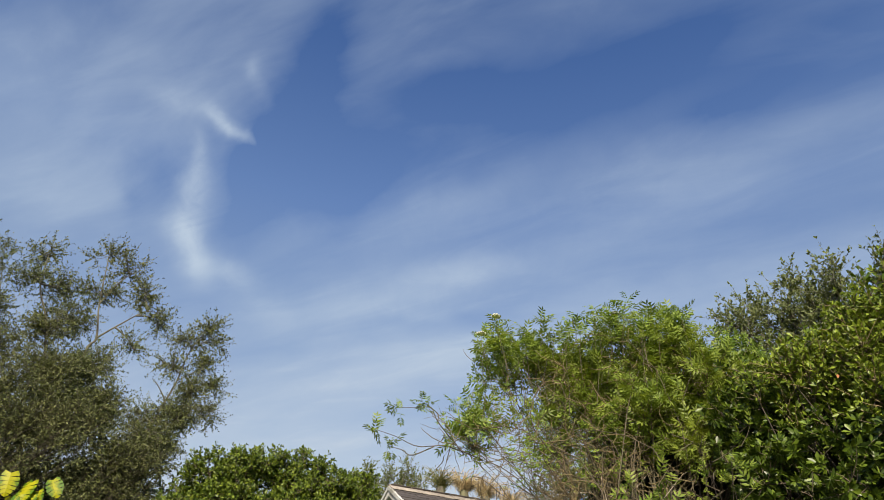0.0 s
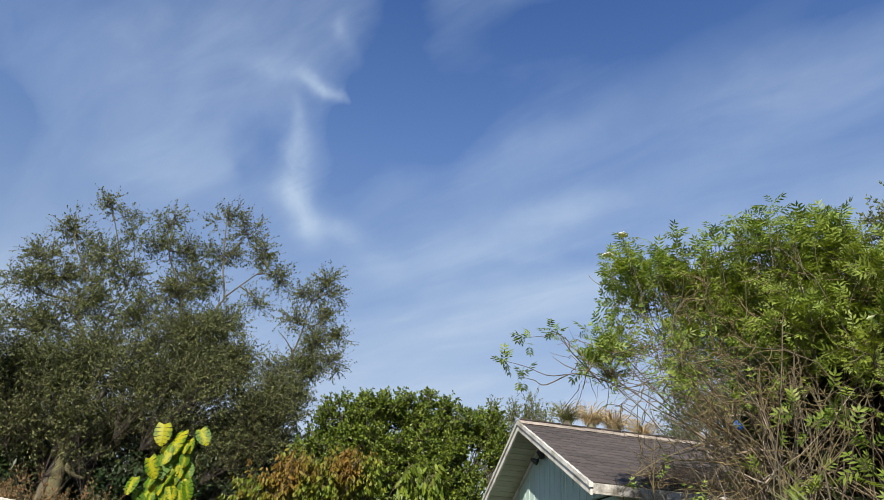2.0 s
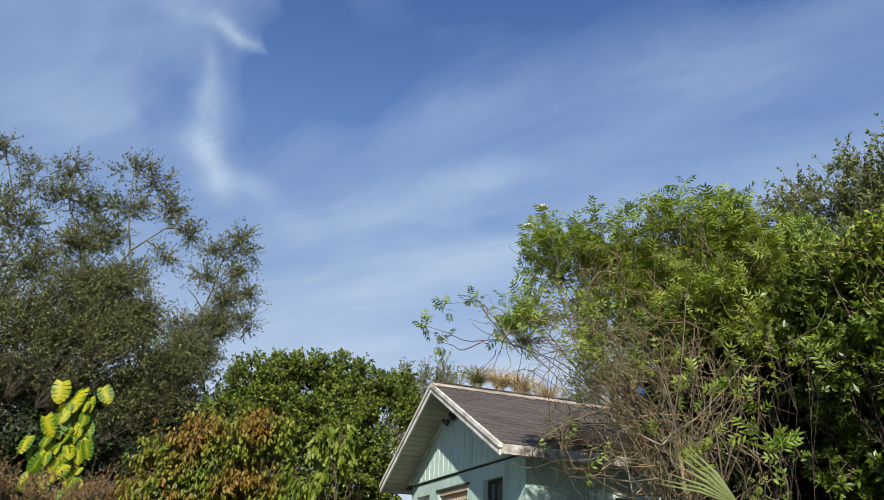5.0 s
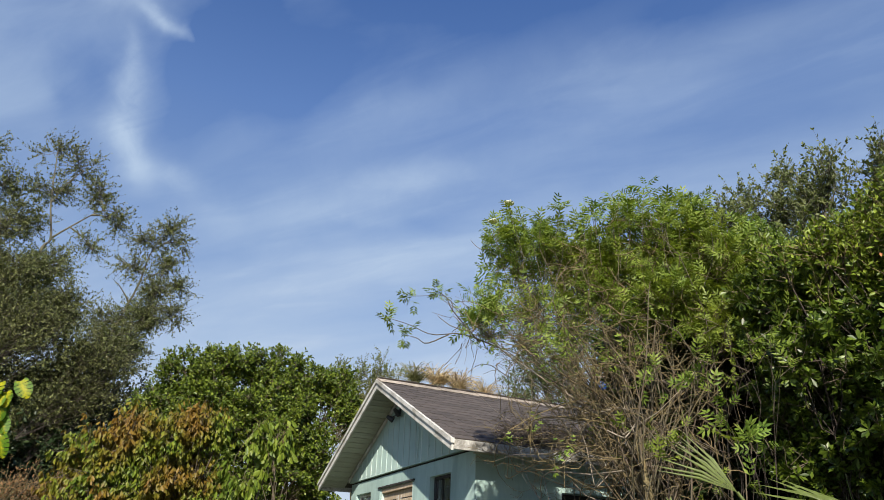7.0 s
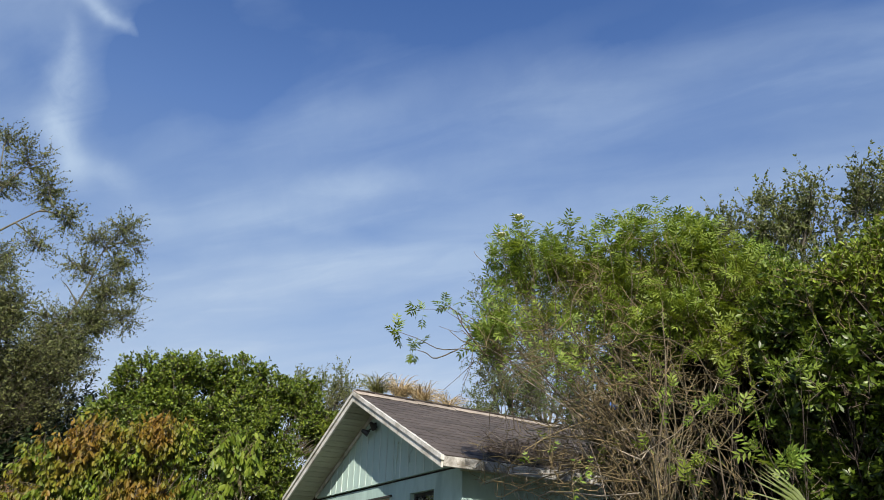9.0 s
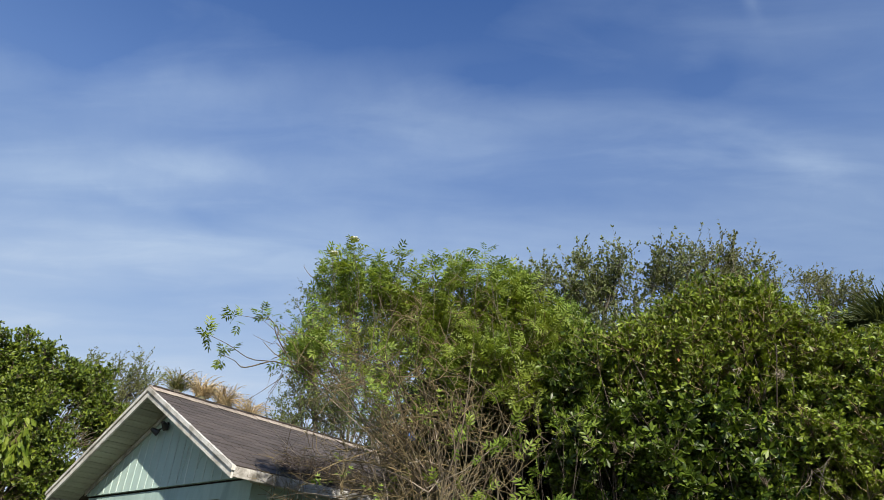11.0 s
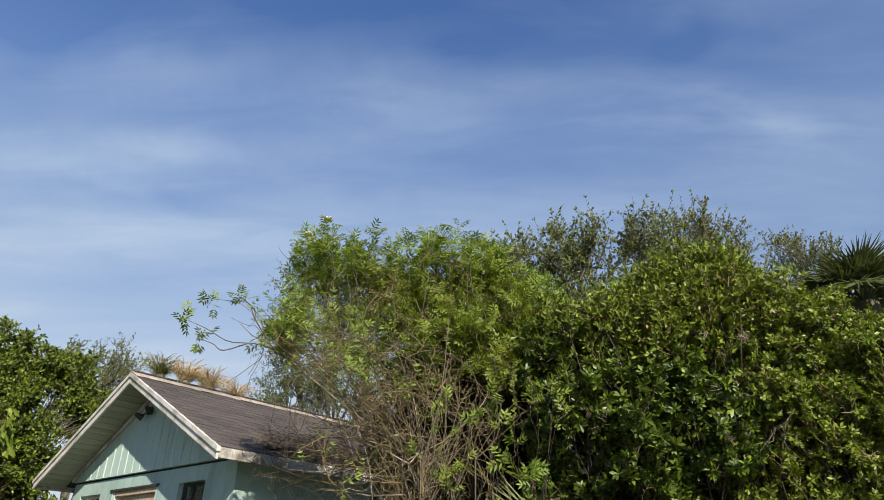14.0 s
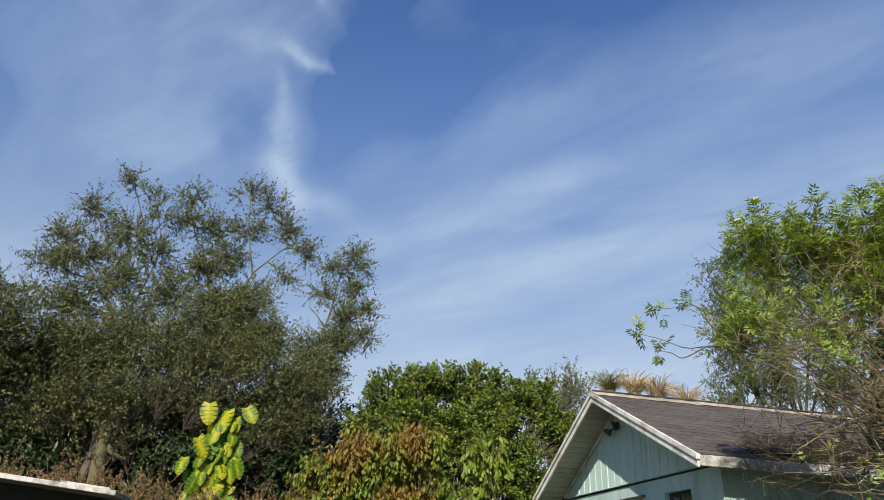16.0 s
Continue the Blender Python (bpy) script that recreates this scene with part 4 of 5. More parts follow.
plant("broadleaf_hedge", (6.2, 1.5, FLOOR), "fine-leaved yellow-green shrub growing over the hedge", "shrub", [
    (6.15, 1.05, 3.02, 0.42, 0.38), (6.55, 1.22, 3.08, 0.42, 0.40), (6.92, 1.36, 3.04, 0.42, 0.40), (6.52, 1.28, 3.36, 0.26, 0.24), (6.78, 1.32, 3.42, 0.22, 0.24), (7.02, 1.36, 3.32, 0.22, 0.22), (6.3, 1.05, 2.76, 0.30, 0.20), (6.7, 1.16, 2.76, 0.34, 0.24)],
    HEDGE_YELLOW, OBOVATE, 0.046, 0.42, trunk=0.010, subs=70, twigs=9, leaves=10, twig_long=0.2, up=0.45, bark=SHADE_TWIG, twig_mat=TAN_TWIG, stems=6, spread=0.2, shell=0.45, face_up=0.45, start=0.4, core=0.7)
plant("broadleaf_hedge", (7.5, 1.7, FLOOR), "dense yellow-green broadleaf hedge shrub with dead twigs", "shrub", [
    (7.25, 1.50, 2.95, 0.42, 0.38), (7.55, 1.55, 2.75, 0.42, 0.38), (7.85, 1.60, 2.55, 0.42, 0.36), (7.40, 1.40, 2.40, 0.46, 0.42), (7.75, 1.45, 2.12, 0.46, 0.42), (8.10, 1.60, 2.15, 0.42, 0.4),
    (7.20, 1.45, 1.95, 0.46, 0.42), (7.55, 1.50, 1.65, 0.46, 0.42), (8.0, 1.65, 1.5, 0.46, 0.42), (7.3, 1.5, 1.2, 0.5, 0.4), (7.98, 1.62, 2.58, 0.34, 0.28), (8.25, 1.65, 2.4, 0.34, 0.3)],
    HEDGE_YELLOW, rosette(), 0.042, 1.0, trunk=0.009, subs=72, twigs=10, leaves=3, twig_long=0.16, up=0.35, bark=SHADE_TWIG, twig_mat=TAN_TWIG, stems=8, spread=0.25, shell=0.4, face_up=0.25, start=0.4, core=0.8)

# backing shrubs, added near-black so gaps between stems read as deep shade
plant("dark_backing_shrub", (4.2, 2.3, FLOOR), "backing shrub against the house side, leaves toned near-black for shade", "shrub", [
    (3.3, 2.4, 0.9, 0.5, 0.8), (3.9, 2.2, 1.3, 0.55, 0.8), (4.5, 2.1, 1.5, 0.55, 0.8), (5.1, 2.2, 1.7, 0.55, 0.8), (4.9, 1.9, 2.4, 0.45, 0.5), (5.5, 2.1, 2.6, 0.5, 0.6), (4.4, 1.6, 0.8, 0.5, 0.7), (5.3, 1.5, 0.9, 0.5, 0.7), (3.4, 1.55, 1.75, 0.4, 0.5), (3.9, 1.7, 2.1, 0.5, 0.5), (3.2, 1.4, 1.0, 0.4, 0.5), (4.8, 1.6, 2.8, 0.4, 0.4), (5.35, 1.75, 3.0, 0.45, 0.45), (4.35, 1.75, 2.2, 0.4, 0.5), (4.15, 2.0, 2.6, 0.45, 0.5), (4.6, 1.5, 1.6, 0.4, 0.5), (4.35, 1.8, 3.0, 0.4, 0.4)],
    SHADE_LEAF, OBOVATE, 0.075, 0.5, trunk=0.015, subs=60, twigs=7, leaves=9, twig_long=0.22, up=0.4, bark=STEM, twig_mat=STEM, stems=8, spread=0.35, shell=0.4)
plant("dark_backing_shrub", (4.3, 1.2, FLOOR), "backing shrub close behind the elder stems, leaves toned near-black for shade", "shrub", [
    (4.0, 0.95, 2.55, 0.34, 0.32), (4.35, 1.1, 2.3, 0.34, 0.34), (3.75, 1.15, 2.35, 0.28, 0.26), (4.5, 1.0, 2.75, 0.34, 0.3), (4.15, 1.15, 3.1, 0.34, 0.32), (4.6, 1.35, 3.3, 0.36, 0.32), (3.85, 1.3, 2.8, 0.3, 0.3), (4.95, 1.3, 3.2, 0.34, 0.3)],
    SHADE_LEAF, OBOVATE, 0.075, 0.5, trunk=0.015, subs=60, twigs=7, leaves=9, twig_long=0.22, up=0.4, bark=STEM, twig_mat=STEM, stems=8, spread=0.35, shell=0.4)
plant("dark_backing_shrub", (6.6, 2.4, FLOOR), "backing shrub behind the hedge, leaves toned near-black for shade", "shrub", [
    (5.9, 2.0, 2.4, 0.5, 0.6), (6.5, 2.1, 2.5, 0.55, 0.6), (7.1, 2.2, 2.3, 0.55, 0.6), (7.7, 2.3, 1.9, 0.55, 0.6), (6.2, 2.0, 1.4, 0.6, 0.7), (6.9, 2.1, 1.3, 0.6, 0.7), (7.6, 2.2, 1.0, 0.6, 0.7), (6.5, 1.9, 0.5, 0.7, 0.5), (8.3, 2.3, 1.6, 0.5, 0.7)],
    SHADE_LEAF, OBOVATE, 0.075, 0.5, trunk=0.015, subs=60, twigs=7, leaves=9, twig_long=0.22, up=0.4, bark=STEM, twig_mat=STEM, stems=8, spread=0.35, shell=0.4)

# ---- rounded bush and yellowing shrub beyond the house corner ----
plant("rounded_bush", (-3.9, -1.1, FLOOR), "rounded dense dark-green bush beside the house", "bush", [
    (-4.10, -2.56, 3.58, 0.45, 0.40), (-4.10, -2.21, 4.24, 0.45, 0.40), (-4.05, -1.50, 4.43, 0.50, 0.44), (-3.95, -0.73, 4.43, 0.50, 0.44), (-3.80, -0.03, 4.34, 0.48, 0.42), (-3.60, 0.52, 4.15, 0.42, 0.37), (-3.45, 0.79, 3.67, 0.42, 0.37), (-4.10, -2.38, 2.92, 0.55, 0.48), (-3.90, -1.67, 3.62, 0.60, 0.53), (-3.80, -0.54, 3.66, 0.60, 0.53),
    (-4.0, -1.9, 3.1, 1.0, 0.9), (-3.7, -0.6, 3.3, 1.0, 0.9), (-3.6, 0.1, 2.6, 0.7, 0.8), (-4.0, -2.4, 2.5, 0.8, 0.8), (-3.8, -1.2, 1.8, 1.1, 0.9), (-3.3, 0.3, 1.5, 0.7, 0.7), (-3.6, -0.2, 0.8, 0.9, 0.8)],
    BUSH_LEAF, OBOVATE, 0.068, 0.5, trunk=0.04, subs=105, twigs=11, leaves=10, twig_long=0.2, up=0.4, bark=STEM, twig_mat=STEM, stems=6, spread=0.2, shell=0.3, face_up=0.5, start=0.35, core=0.82)
plant("yellowing_shrub", (-1.7, -2.5, FLOOR), "yellow-green shrub with reddish drooping leaves", "shrub", [
    (-1.8, -3.28, 2.42, 0.44, 0.42), (-1.75, -2.85, 2.72, 0.44, 0.42), (-1.7, -2.4, 2.78, 0.42, 0.40), (-1.65, -1.98, 2.98, 0.26, 0.22), (-1.6, -1.75, 2.95, 0.2, 0.18), (-1.8, -3.3, 1.9, 0.5, 0.45),
    (-1.7, -2.6, 2.1, 0.5, 0.45), (-1.65, -2.1, 2.25, 0.32, 0.34), (-1.65, -1.9, 1.7, 0.42, 0.4), (-1.7, -2.6, 1.3, 0.7, 0.5)],
    CROTON_LEAF, OVAL, 0.088, 0.42, trunk=0.02, subs=38, twigs=7, leaves=12, twig_long=0.26, up=0.0, droop=1.7, bark=STEM, twig_mat=STEM, stems=7, spread=0.2, shell=0.4, face_up=0.3, start=0.3, core=0.6)
plant("drooping_shrub", (-1.7, -1.1, FLOOR), "light-green shrub with large drooping leaves and bare sticks", "shrub", [
    (-1.65, -1.16, 3.02, 0.2, 0.16), (-1.6, -0.92, 2.92, 0.2, 0.2), (-1.65, -1.06, 2.70, 0.2, 0.2), (-1.7, -1.5, 2.15, 0.34, 0.28)],
    DROOP_LEAF, OVAL, 0.145, 0.44, trunk=0.012, subs=9, twigs=5, leaves=6, twig_long=0.2, up=0.0, droop=1.8, bark=STEM, twig_mat=TAN_TWIG, stems=4, spread=0.05, shell=0.5, face_up=0.3, start=0.3, core=0.6)

# ---- oaks at the back of the yard ----
OAK = dict(leaf=OAK_LEAF, shape=RHOMB, size=0.060, wide=0.46, subs=30, twigs=12, leaves=14, twig_long=0.48, up=0.2, twig_r=0.004, shell=0.75, airy=0.19, face_up=0.22, core=0.7, limb_share=0.22)
plant("oak_tree", (-8.0, -8.3, FLOOR), "tall grey-green live oak with sparse feathery crown", "tree", [
    (-8.0, -8.59, 9.85, 0.48, 0.40), (-8.1, -9.30, 9.10, 0.64, 0.53), (-8.2, -9.94, 8.49, 0.56, 0.47), (-7.9, -7.92, 9.24, 0.51, 0.43), (-8.0, -8.51, 8.56, 0.69, 0.59), (-8.2, -9.29, 7.89, 0.74, 0.62),
    (-7.8, -7.77, 7.96, 0.60, 0.51), (-7.6, -9.75, 7.39, 0.57, 0.48), (-8.0, -8.51, 7.17, 0.79, 0.68), (-7.8, -7.26, 7.06, 0.73, 0.62), (-7.8, -9.28, 6.53, 0.78, 0.66), (-7.9, -7.79, 6.08, 0.83, 0.72),
    (-7.6, -6.73, 6.12, 0.78, 0.66), (-7.6, -8.57, 5.59, 0.83, 0.70), (-7.6, -9.26, 5.50, 0.73, 0.62), (-7.4, -10.50, 4.60, 1.20, 1.00)], trunk=0.15, lean=(0.0, 0.1, 3.9), group="oaks at the back of the yard",
    boughs=[[(-8.00, -8.37, 3.67), (-8.00, -8.47, 4.93), (-8.00, -8.31, 6.25), (-8.00, -8.67, 7.07), (-8.00, -8.49, 7.78), (-8.00, -8.09, 8.52), (-8.00, -8.47, 9.57)],
        [(-8.00, -8.28, 6.39), (-8.00, -9.13, 7.52), (-8.00, -9.88, 8.24)],
        [(-7.90, -8.15, 6.02), (-7.90, -7.81, 7.08), (-7.90, -7.64, 8.19), (-7.90, -7.87, 9.20)],
        [(-8.00, -8.49, 7.78), (-8.00, -9.02, 8.47), (-8.00, -9.36, 9.15)]], **OAK)
plant("oak_tree", (-8.4, -5.9, FLOOR), "tall grey-green live oak with open spreading limbs", "tree", [
    (-8.6, -7.17, 10.06, 0.48, 0.40), (-8.4, -7.13, 9.18, 0.47, 0.40), (-8.7, -6.67, 9.24, 0.51, 0.44), (-8.6, -5.83, 10.44, 0.48, 0.40), (-8.6, -5.26, 10.11, 0.52, 0.44), (-8.6, -4.62, 9.55, 0.51, 0.43),
    (-8.5, -4.18, 8.97, 0.42, 0.35), (-8.5, -4.52, 8.08, 0.29, 0.23), (-8.6, -5.72, 9.36, 0.51, 0.43), (-8.5, -6.16, 8.39, 0.57, 0.48), (-8.3, -6.60, 7.90, 0.60, 0.51), (-8.6, -5.11, 7.46, 0.45, 0.38),
    (-8.4, -5.57, 7.01, 0.66, 0.56), (-8.2, -6.03, 6.72, 0.73, 0.62), (-8.5, -4.88, 6.38, 0.81, 0.69), (-8.2, -5.71, 5.89, 0.79, 0.68)], trunk=0.13, lean=(0, 0.0, 5.0), group="oaks at the back of the yard",
    boughs=[[(-8.40, -5.50, 4.58), (-8.40, -5.91, 5.64), (-8.40, -6.20, 6.87), (-8.40, -6.59, 8.19), (-8.40, -7.02, 9.03), (-8.40, -7.14, 9.95)],
        [(-8.50, -5.76, 5.40), (-8.50, -5.62, 6.58), (-8.50, -5.52, 7.76), (-8.50, -5.40, 8.07), (-8.50, -5.62, 8.98), (-8.50, -5.80, 10.32)],
        [(-8.50, -5.40, 8.07), (-8.50, -4.96, 8.58), (-8.50, -4.52, 9.03), (-8.50, -4.12, 9.10)],
        [(-8.50, -5.08, 8.45), (-8.50, -4.75, 8.25), (-8.50, -4.44, 7.93)],
        [(-8.50, -5.62, 8.98), (-8.50, -5.33, 9.72), (-8.50, -5.03, 10.14)]], **OAK)
plant("oak_tree", (-8.6, -4.3, FLOOR), "slender grey-green live oak beside the taller ones", "tree", [
    (-8.5, -2.85, 8.93, 0.29, 0.25), (-8.5, -2.55, 8.64, 0.22, 0.20), (-8.6, -3.24, 8.49, 0.33, 0.27), (-8.5, -3.53, 7.79, 0.29, 0.23), (-8.5, -2.71, 7.95, 0.31, 0.27), (-8.5, -2.42, 7.35, 0.23, 0.21),
    (-8.6, -2.86, 7.16, 0.34, 0.29), (-8.5, -2.32, 6.66, 0.23, 0.21), (-8.5, -2.97, 6.42, 0.44, 0.38), (-8.6, -3.76, 6.32, 0.30, 0.26), (-8.5, -3.49, 5.68, 0.72, 0.61)], trunk=0.1, lean=(0.1, 0.1, 4.8), group="oaks at the back of the yard",
    boughs=[[(-8.50, -3.93, 4.65), (-8.50, -3.70, 5.66), (-8.50, -3.50, 6.42), (-8.50, -3.27, 7.38), (-8.50, -3.17, 8.21), (-8.50, -2.87, 8.96)],
        [(-8.50, -3.50, 6.39), (-8.50, -2.88, 6.78), (-8.50, -2.30, 6.69)],
        [(-8.50, -3.27, 7.38), (-8.50, -2.87, 7.68), (-8.50, -2.45, 7.34)],
        [(-8.50, -3.40, 6.82), (-8.50, -3.67, 7.17), (-8.50, -3.86, 7.33)],
        [(-8.50, -3.17, 8.21), (-8.50, -2.85, 8.59), (-8.50, -2.52, 8.78)]], **{**OAK, "subs": 20, "leaves": 12})
plant("oak_tree", (-6.4, -10.9, FLOOR), "brownish-green live oak at the edge of the yard", "tree", [
    (-6.2, -10.9, 6.1, 1.1, 0.9), (-6.4, -10.6, 4.9, 1.2, 1.0), (-5.9, -11.6, 5.6, 1.2, 1.1), (-5.9, -11.6, 4.2, 1.2, 1.0), (-6.6, -10.0, 5.6, 0.9, 0.9)], trunk=0.18, lean=(0, 0.1, 3.4), group="oaks at the back of the yard", **{**OAK, "subs": 60})
plant("vine_thicket", (-7.5, -6.2, FLOOR), "olive-brown tangle of vines and fine twigs under the oak crowns", "vines", [
    (-7.4, -3.3, 4.95, 0.55, 0.45), (-7.4, -4.1, 5.1, 0.7, 0.5), (-7.4, -5.0, 5.5, 0.8, 0.65), (-7.4, -6.0, 5.5, 0.8, 0.65), (-7.4, -7.0, 5.4, 0.8, 0.6), (-7.4, -8.0, 5.3, 0.8, 0.6),
    (-7.4, -9.0, 5.2, 0.8, 0.6), (-7.4, -9.9, 5.1, 0.8, 0.6), (-7.6, -3.6, 4.3, 0.7, 0.6), (-7.6, -4.7, 4.4, 0.8, 0.6), (-7.6, -5.8, 4.4, 0.8, 0.6), (-7.6, -6.9, 4.4, 0.8, 0.6), (-7.6, -9.3, 4.3, 0.8, 0.6), (-6.7, -7.6, 4.35, 0.55, 0.45), (-6.7, -8.4, 4.45, 0.55, 0.45), (-7.1, -9.2, 3.65, 0.5, 0.42), (-7.2, -4.6, 3.75, 0.45, 0.38), (-7.1, -10.1, 3.5, 0.5, 0.42)],
    VINE_LEAF, RHOMB, 0.075, 0.36, trunk=0.006, subs=52, twigs=9, leaves=14, twig_long=0.5, up=0.25, stems=6, spread=1.4, bark=SHADE_TWIG, twig_mat=SHADE_TWIG, twig_r=0.003, shell=0.5, face_up=0.2, core=0.25)
# thicket leaves toned near-black for the shade under the oaks
plant("understory_thicket", (-10.5, -6.3, FLOOR), "shrub thicket under the oaks, leaves toned near-black for shade", "shrub", [
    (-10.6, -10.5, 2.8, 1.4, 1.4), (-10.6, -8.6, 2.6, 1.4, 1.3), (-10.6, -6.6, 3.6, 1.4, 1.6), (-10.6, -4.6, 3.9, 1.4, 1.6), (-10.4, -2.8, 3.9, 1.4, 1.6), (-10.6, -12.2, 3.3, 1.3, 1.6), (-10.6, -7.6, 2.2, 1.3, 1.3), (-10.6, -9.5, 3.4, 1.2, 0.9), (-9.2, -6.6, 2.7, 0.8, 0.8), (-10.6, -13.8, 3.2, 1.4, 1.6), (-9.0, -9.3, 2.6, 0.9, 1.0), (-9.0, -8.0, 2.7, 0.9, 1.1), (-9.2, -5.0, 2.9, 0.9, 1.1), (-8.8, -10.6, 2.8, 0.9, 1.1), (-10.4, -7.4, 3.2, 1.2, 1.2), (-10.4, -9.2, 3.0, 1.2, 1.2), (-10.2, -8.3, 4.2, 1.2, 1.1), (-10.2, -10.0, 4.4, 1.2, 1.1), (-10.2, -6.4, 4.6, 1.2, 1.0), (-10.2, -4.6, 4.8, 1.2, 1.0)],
    SHADE_LEAF, RHOMB, 0.13, 0.5, trunk=0.04, subs=110, twigs=6, leaves=9, twig_long=0.45, stems=6, spread=1.6, bark=STEM, twig_mat=STEM, shell=0.4)
plant("understory_thicket", (-7.4, -7.0, FLOOR), "low shrubs added before the oak trunks, leaves toned near-black for shade", "shrub", [
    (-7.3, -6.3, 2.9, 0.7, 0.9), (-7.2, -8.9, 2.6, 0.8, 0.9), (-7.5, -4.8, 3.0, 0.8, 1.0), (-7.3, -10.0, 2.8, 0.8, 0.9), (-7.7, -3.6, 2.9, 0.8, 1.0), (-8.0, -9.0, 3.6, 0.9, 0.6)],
    SHADE_LEAF, RHOMB, 0.13, 0.5, trunk=0.04, subs=110, twigs=6, leaves=9, twig_long=0.45, stems=6, spread=1.6, bark=STEM, twig_mat=STEM, shell=0.4)
plant("dry_brush", (-4.2, -6.6, FLOOR), "reddish-brown dry brush and dead vines", "brush", [
    (-4.4, -8.2, 2.0, 0.8, 0.6), (-4.3, -7.2, 2.1, 0.8, 0.6), (-4.2, -6.2, 1.95, 0.8, 0.6), (-4.2, -5.3, 1.7, 0.7, 0.6), (-4.3, -4.3, 1.7, 0.7, 0.7), (-4.2, -3.5, 1.8, 0.7, 0.7), (-4.3, -7.6, 1.2, 1.0, 0.8), (-4.2, -5.8, 1.1, 1.0, 0.8), (-4.3, -9.2, 1.8, 0.8, 0.6)],
    DRY_LEAF, RHOMB, 0.055, 0.36, trunk=0.012, subs=80, twigs=8, leaves=9, twig_long=0.3, up=0.7, stems=7, spread=0.7, bark=STEM, twig_mat=TAN_TWIG, shell=0.45)

old = thing("tree_trunk", (-6.90, -7.54, FLOOR), "thick mossy tan dead trunk standing under the oaks", "tree")
part("trunk", np_mesh("trunk", *tubes(smooth_path([(-6.90, -7.54, FLOOR), (-6.90, -7.56, 1.6), (-6.90, -7.58, 2.7), (-6.92, -7.60, 3.5), (-7.0, -7.62, 4.4), (-7.4, -7.5, 5.6)], 16)[None], np.linspace(0.21, 0.06, 16)[None] * (1 + 0.07 * np.sin(np.arange(16) * 2.1)), 14), True), MOSSY, old)
for limb_end in ((-6.8, -7.05, 3.05), (-6.9, -7.95, 4.2)):
    part("broken_limb", np_mesh("broken_limb", *tubes(bend((-6.91, -7.5, 3.3), limb_end, 8, 0.2), np.linspace(0.07, 0.03, 8)[None], 8), True), MOSSY, old)
dark_trunk = thing("tree_trunk", (-7.1, -8.0, FLOOR), "dark leaning trunk behind the mossy one", "tree")
part("trunk", np_mesh("trunk", *tubes(smooth_path([(-7.1, -8.0, FLOOR), (-7.1, -7.92, 2.2), (-7.1, -7.78, 3.2), (-7.1, -7.45, 4.3), (-7.3, -7.2, 5.4)], 14)[None], np.linspace(0.12, 0.05, 14)[None], 10), True), BARK, dark_trunk)

# ---- trees behind the hedge and behind the house ----
BACKTREE = dict(leaf=FAR_LEAF, shape=RHOMB, size=0.048, wide=0.5, subs=36, twigs=10, leaves=15, twig_long=0.34, up=0.6, twig_r=0.0032, shell=0.55, face_up=0.35, core=0.4)
plant("background_tree", (4.2, 4.4, FLOOR), "brownish-green small-leaved tree behind the hedge", "tree", [
    (3.55, 3.3, 5.2, 0.5, 0.5), (4.0, 3.6, 5.35, 0.5, 0.5), (4.5, 3.9, 5.35, 0.5, 0.5), (5.1, 4.2, 5.4, 0.5, 0.5), (4.1, 3.7, 4.5, 0.7, 0.6), (4.9, 4.1, 4.5, 0.7, 0.6), (4.4, 3.9, 3.6, 0.8, 0.6)], trunk=0.09, group="trees behind the hedge", **BACKTREE)
plant("background_tree", (5.4, 6.2, FLOOR), "tall brownish tree with upright twigs behind the hedge", "tree", [
    (4.85, 5.7, 6.0, 0.5, 0.5), (5.3, 5.9, 6.15, 0.5, 0.5), (5.75, 6.0, 5.6, 0.4, 0.4), (6.0, 6.1, 5.1, 0.4, 0.4), (5.3, 5.9, 5.3, 0.8, 0.7), (5.8, 6.0, 4.7, 0.9, 0.8)], trunk=0.1, group="trees behind the hedge", **BACKTREE)
plant("background_tree", (6.1, 10.3, FLOOR), "pale thin-leaved tree far behind the hedge", "tree", [
    (5.55, 10.1, 7.35, 0.6, 0.5), (6.0, 10.2, 7.1, 0.5, 0.45), (5.8, 10.1, 6.5, 0.8, 0.7), (6.7, 10.3, 6.1, 0.7, 0.6), (6.2, 10.2, 5.5, 1.1, 0.9)], trunk=0.1, group="trees behind the hedge", **BACKTREE)
plant("background_tree", (-3.6, 6.0, FLOOR), "grey-green oak behind the house", "tree", [
    (-3.7, 5.0, 7.55, 0.6, 0.5), (-3.3, 5.6, 7.7, 0.6, 0.5), (-3.8, 4.9, 6.8, 0.6, 0.55), (-3.2, 5.8, 6.8, 0.7, 0.6), (-3.9, 4.8, 6.0, 0.55, 0.5), (-3.3, 5.6, 5.9, 0.7, 0.6), (-3.8, 4.9, 5.2, 0.6, 0.5), (-2.6, 6.4, 7.2, 0.8, 0.7), (-2.6, 6.4, 6.0, 0.8, 0.7), (-3.9, 4.8, 4.5, 0.7, 0.6), (-3.2, 5.6, 5.0, 0.8, 0.7), (-4.0, 4.7, 3.9, 0.7, 0.6), (-2.6, 6.4, 4.9, 0.8, 0.7)], trunk=0.09, group="trees behind the house", **{**BACKTREE, "up": 0.15, "twig_r": 0.0025, "leaves": 14, "subs": 36, "leaf": THIN_LEAF})
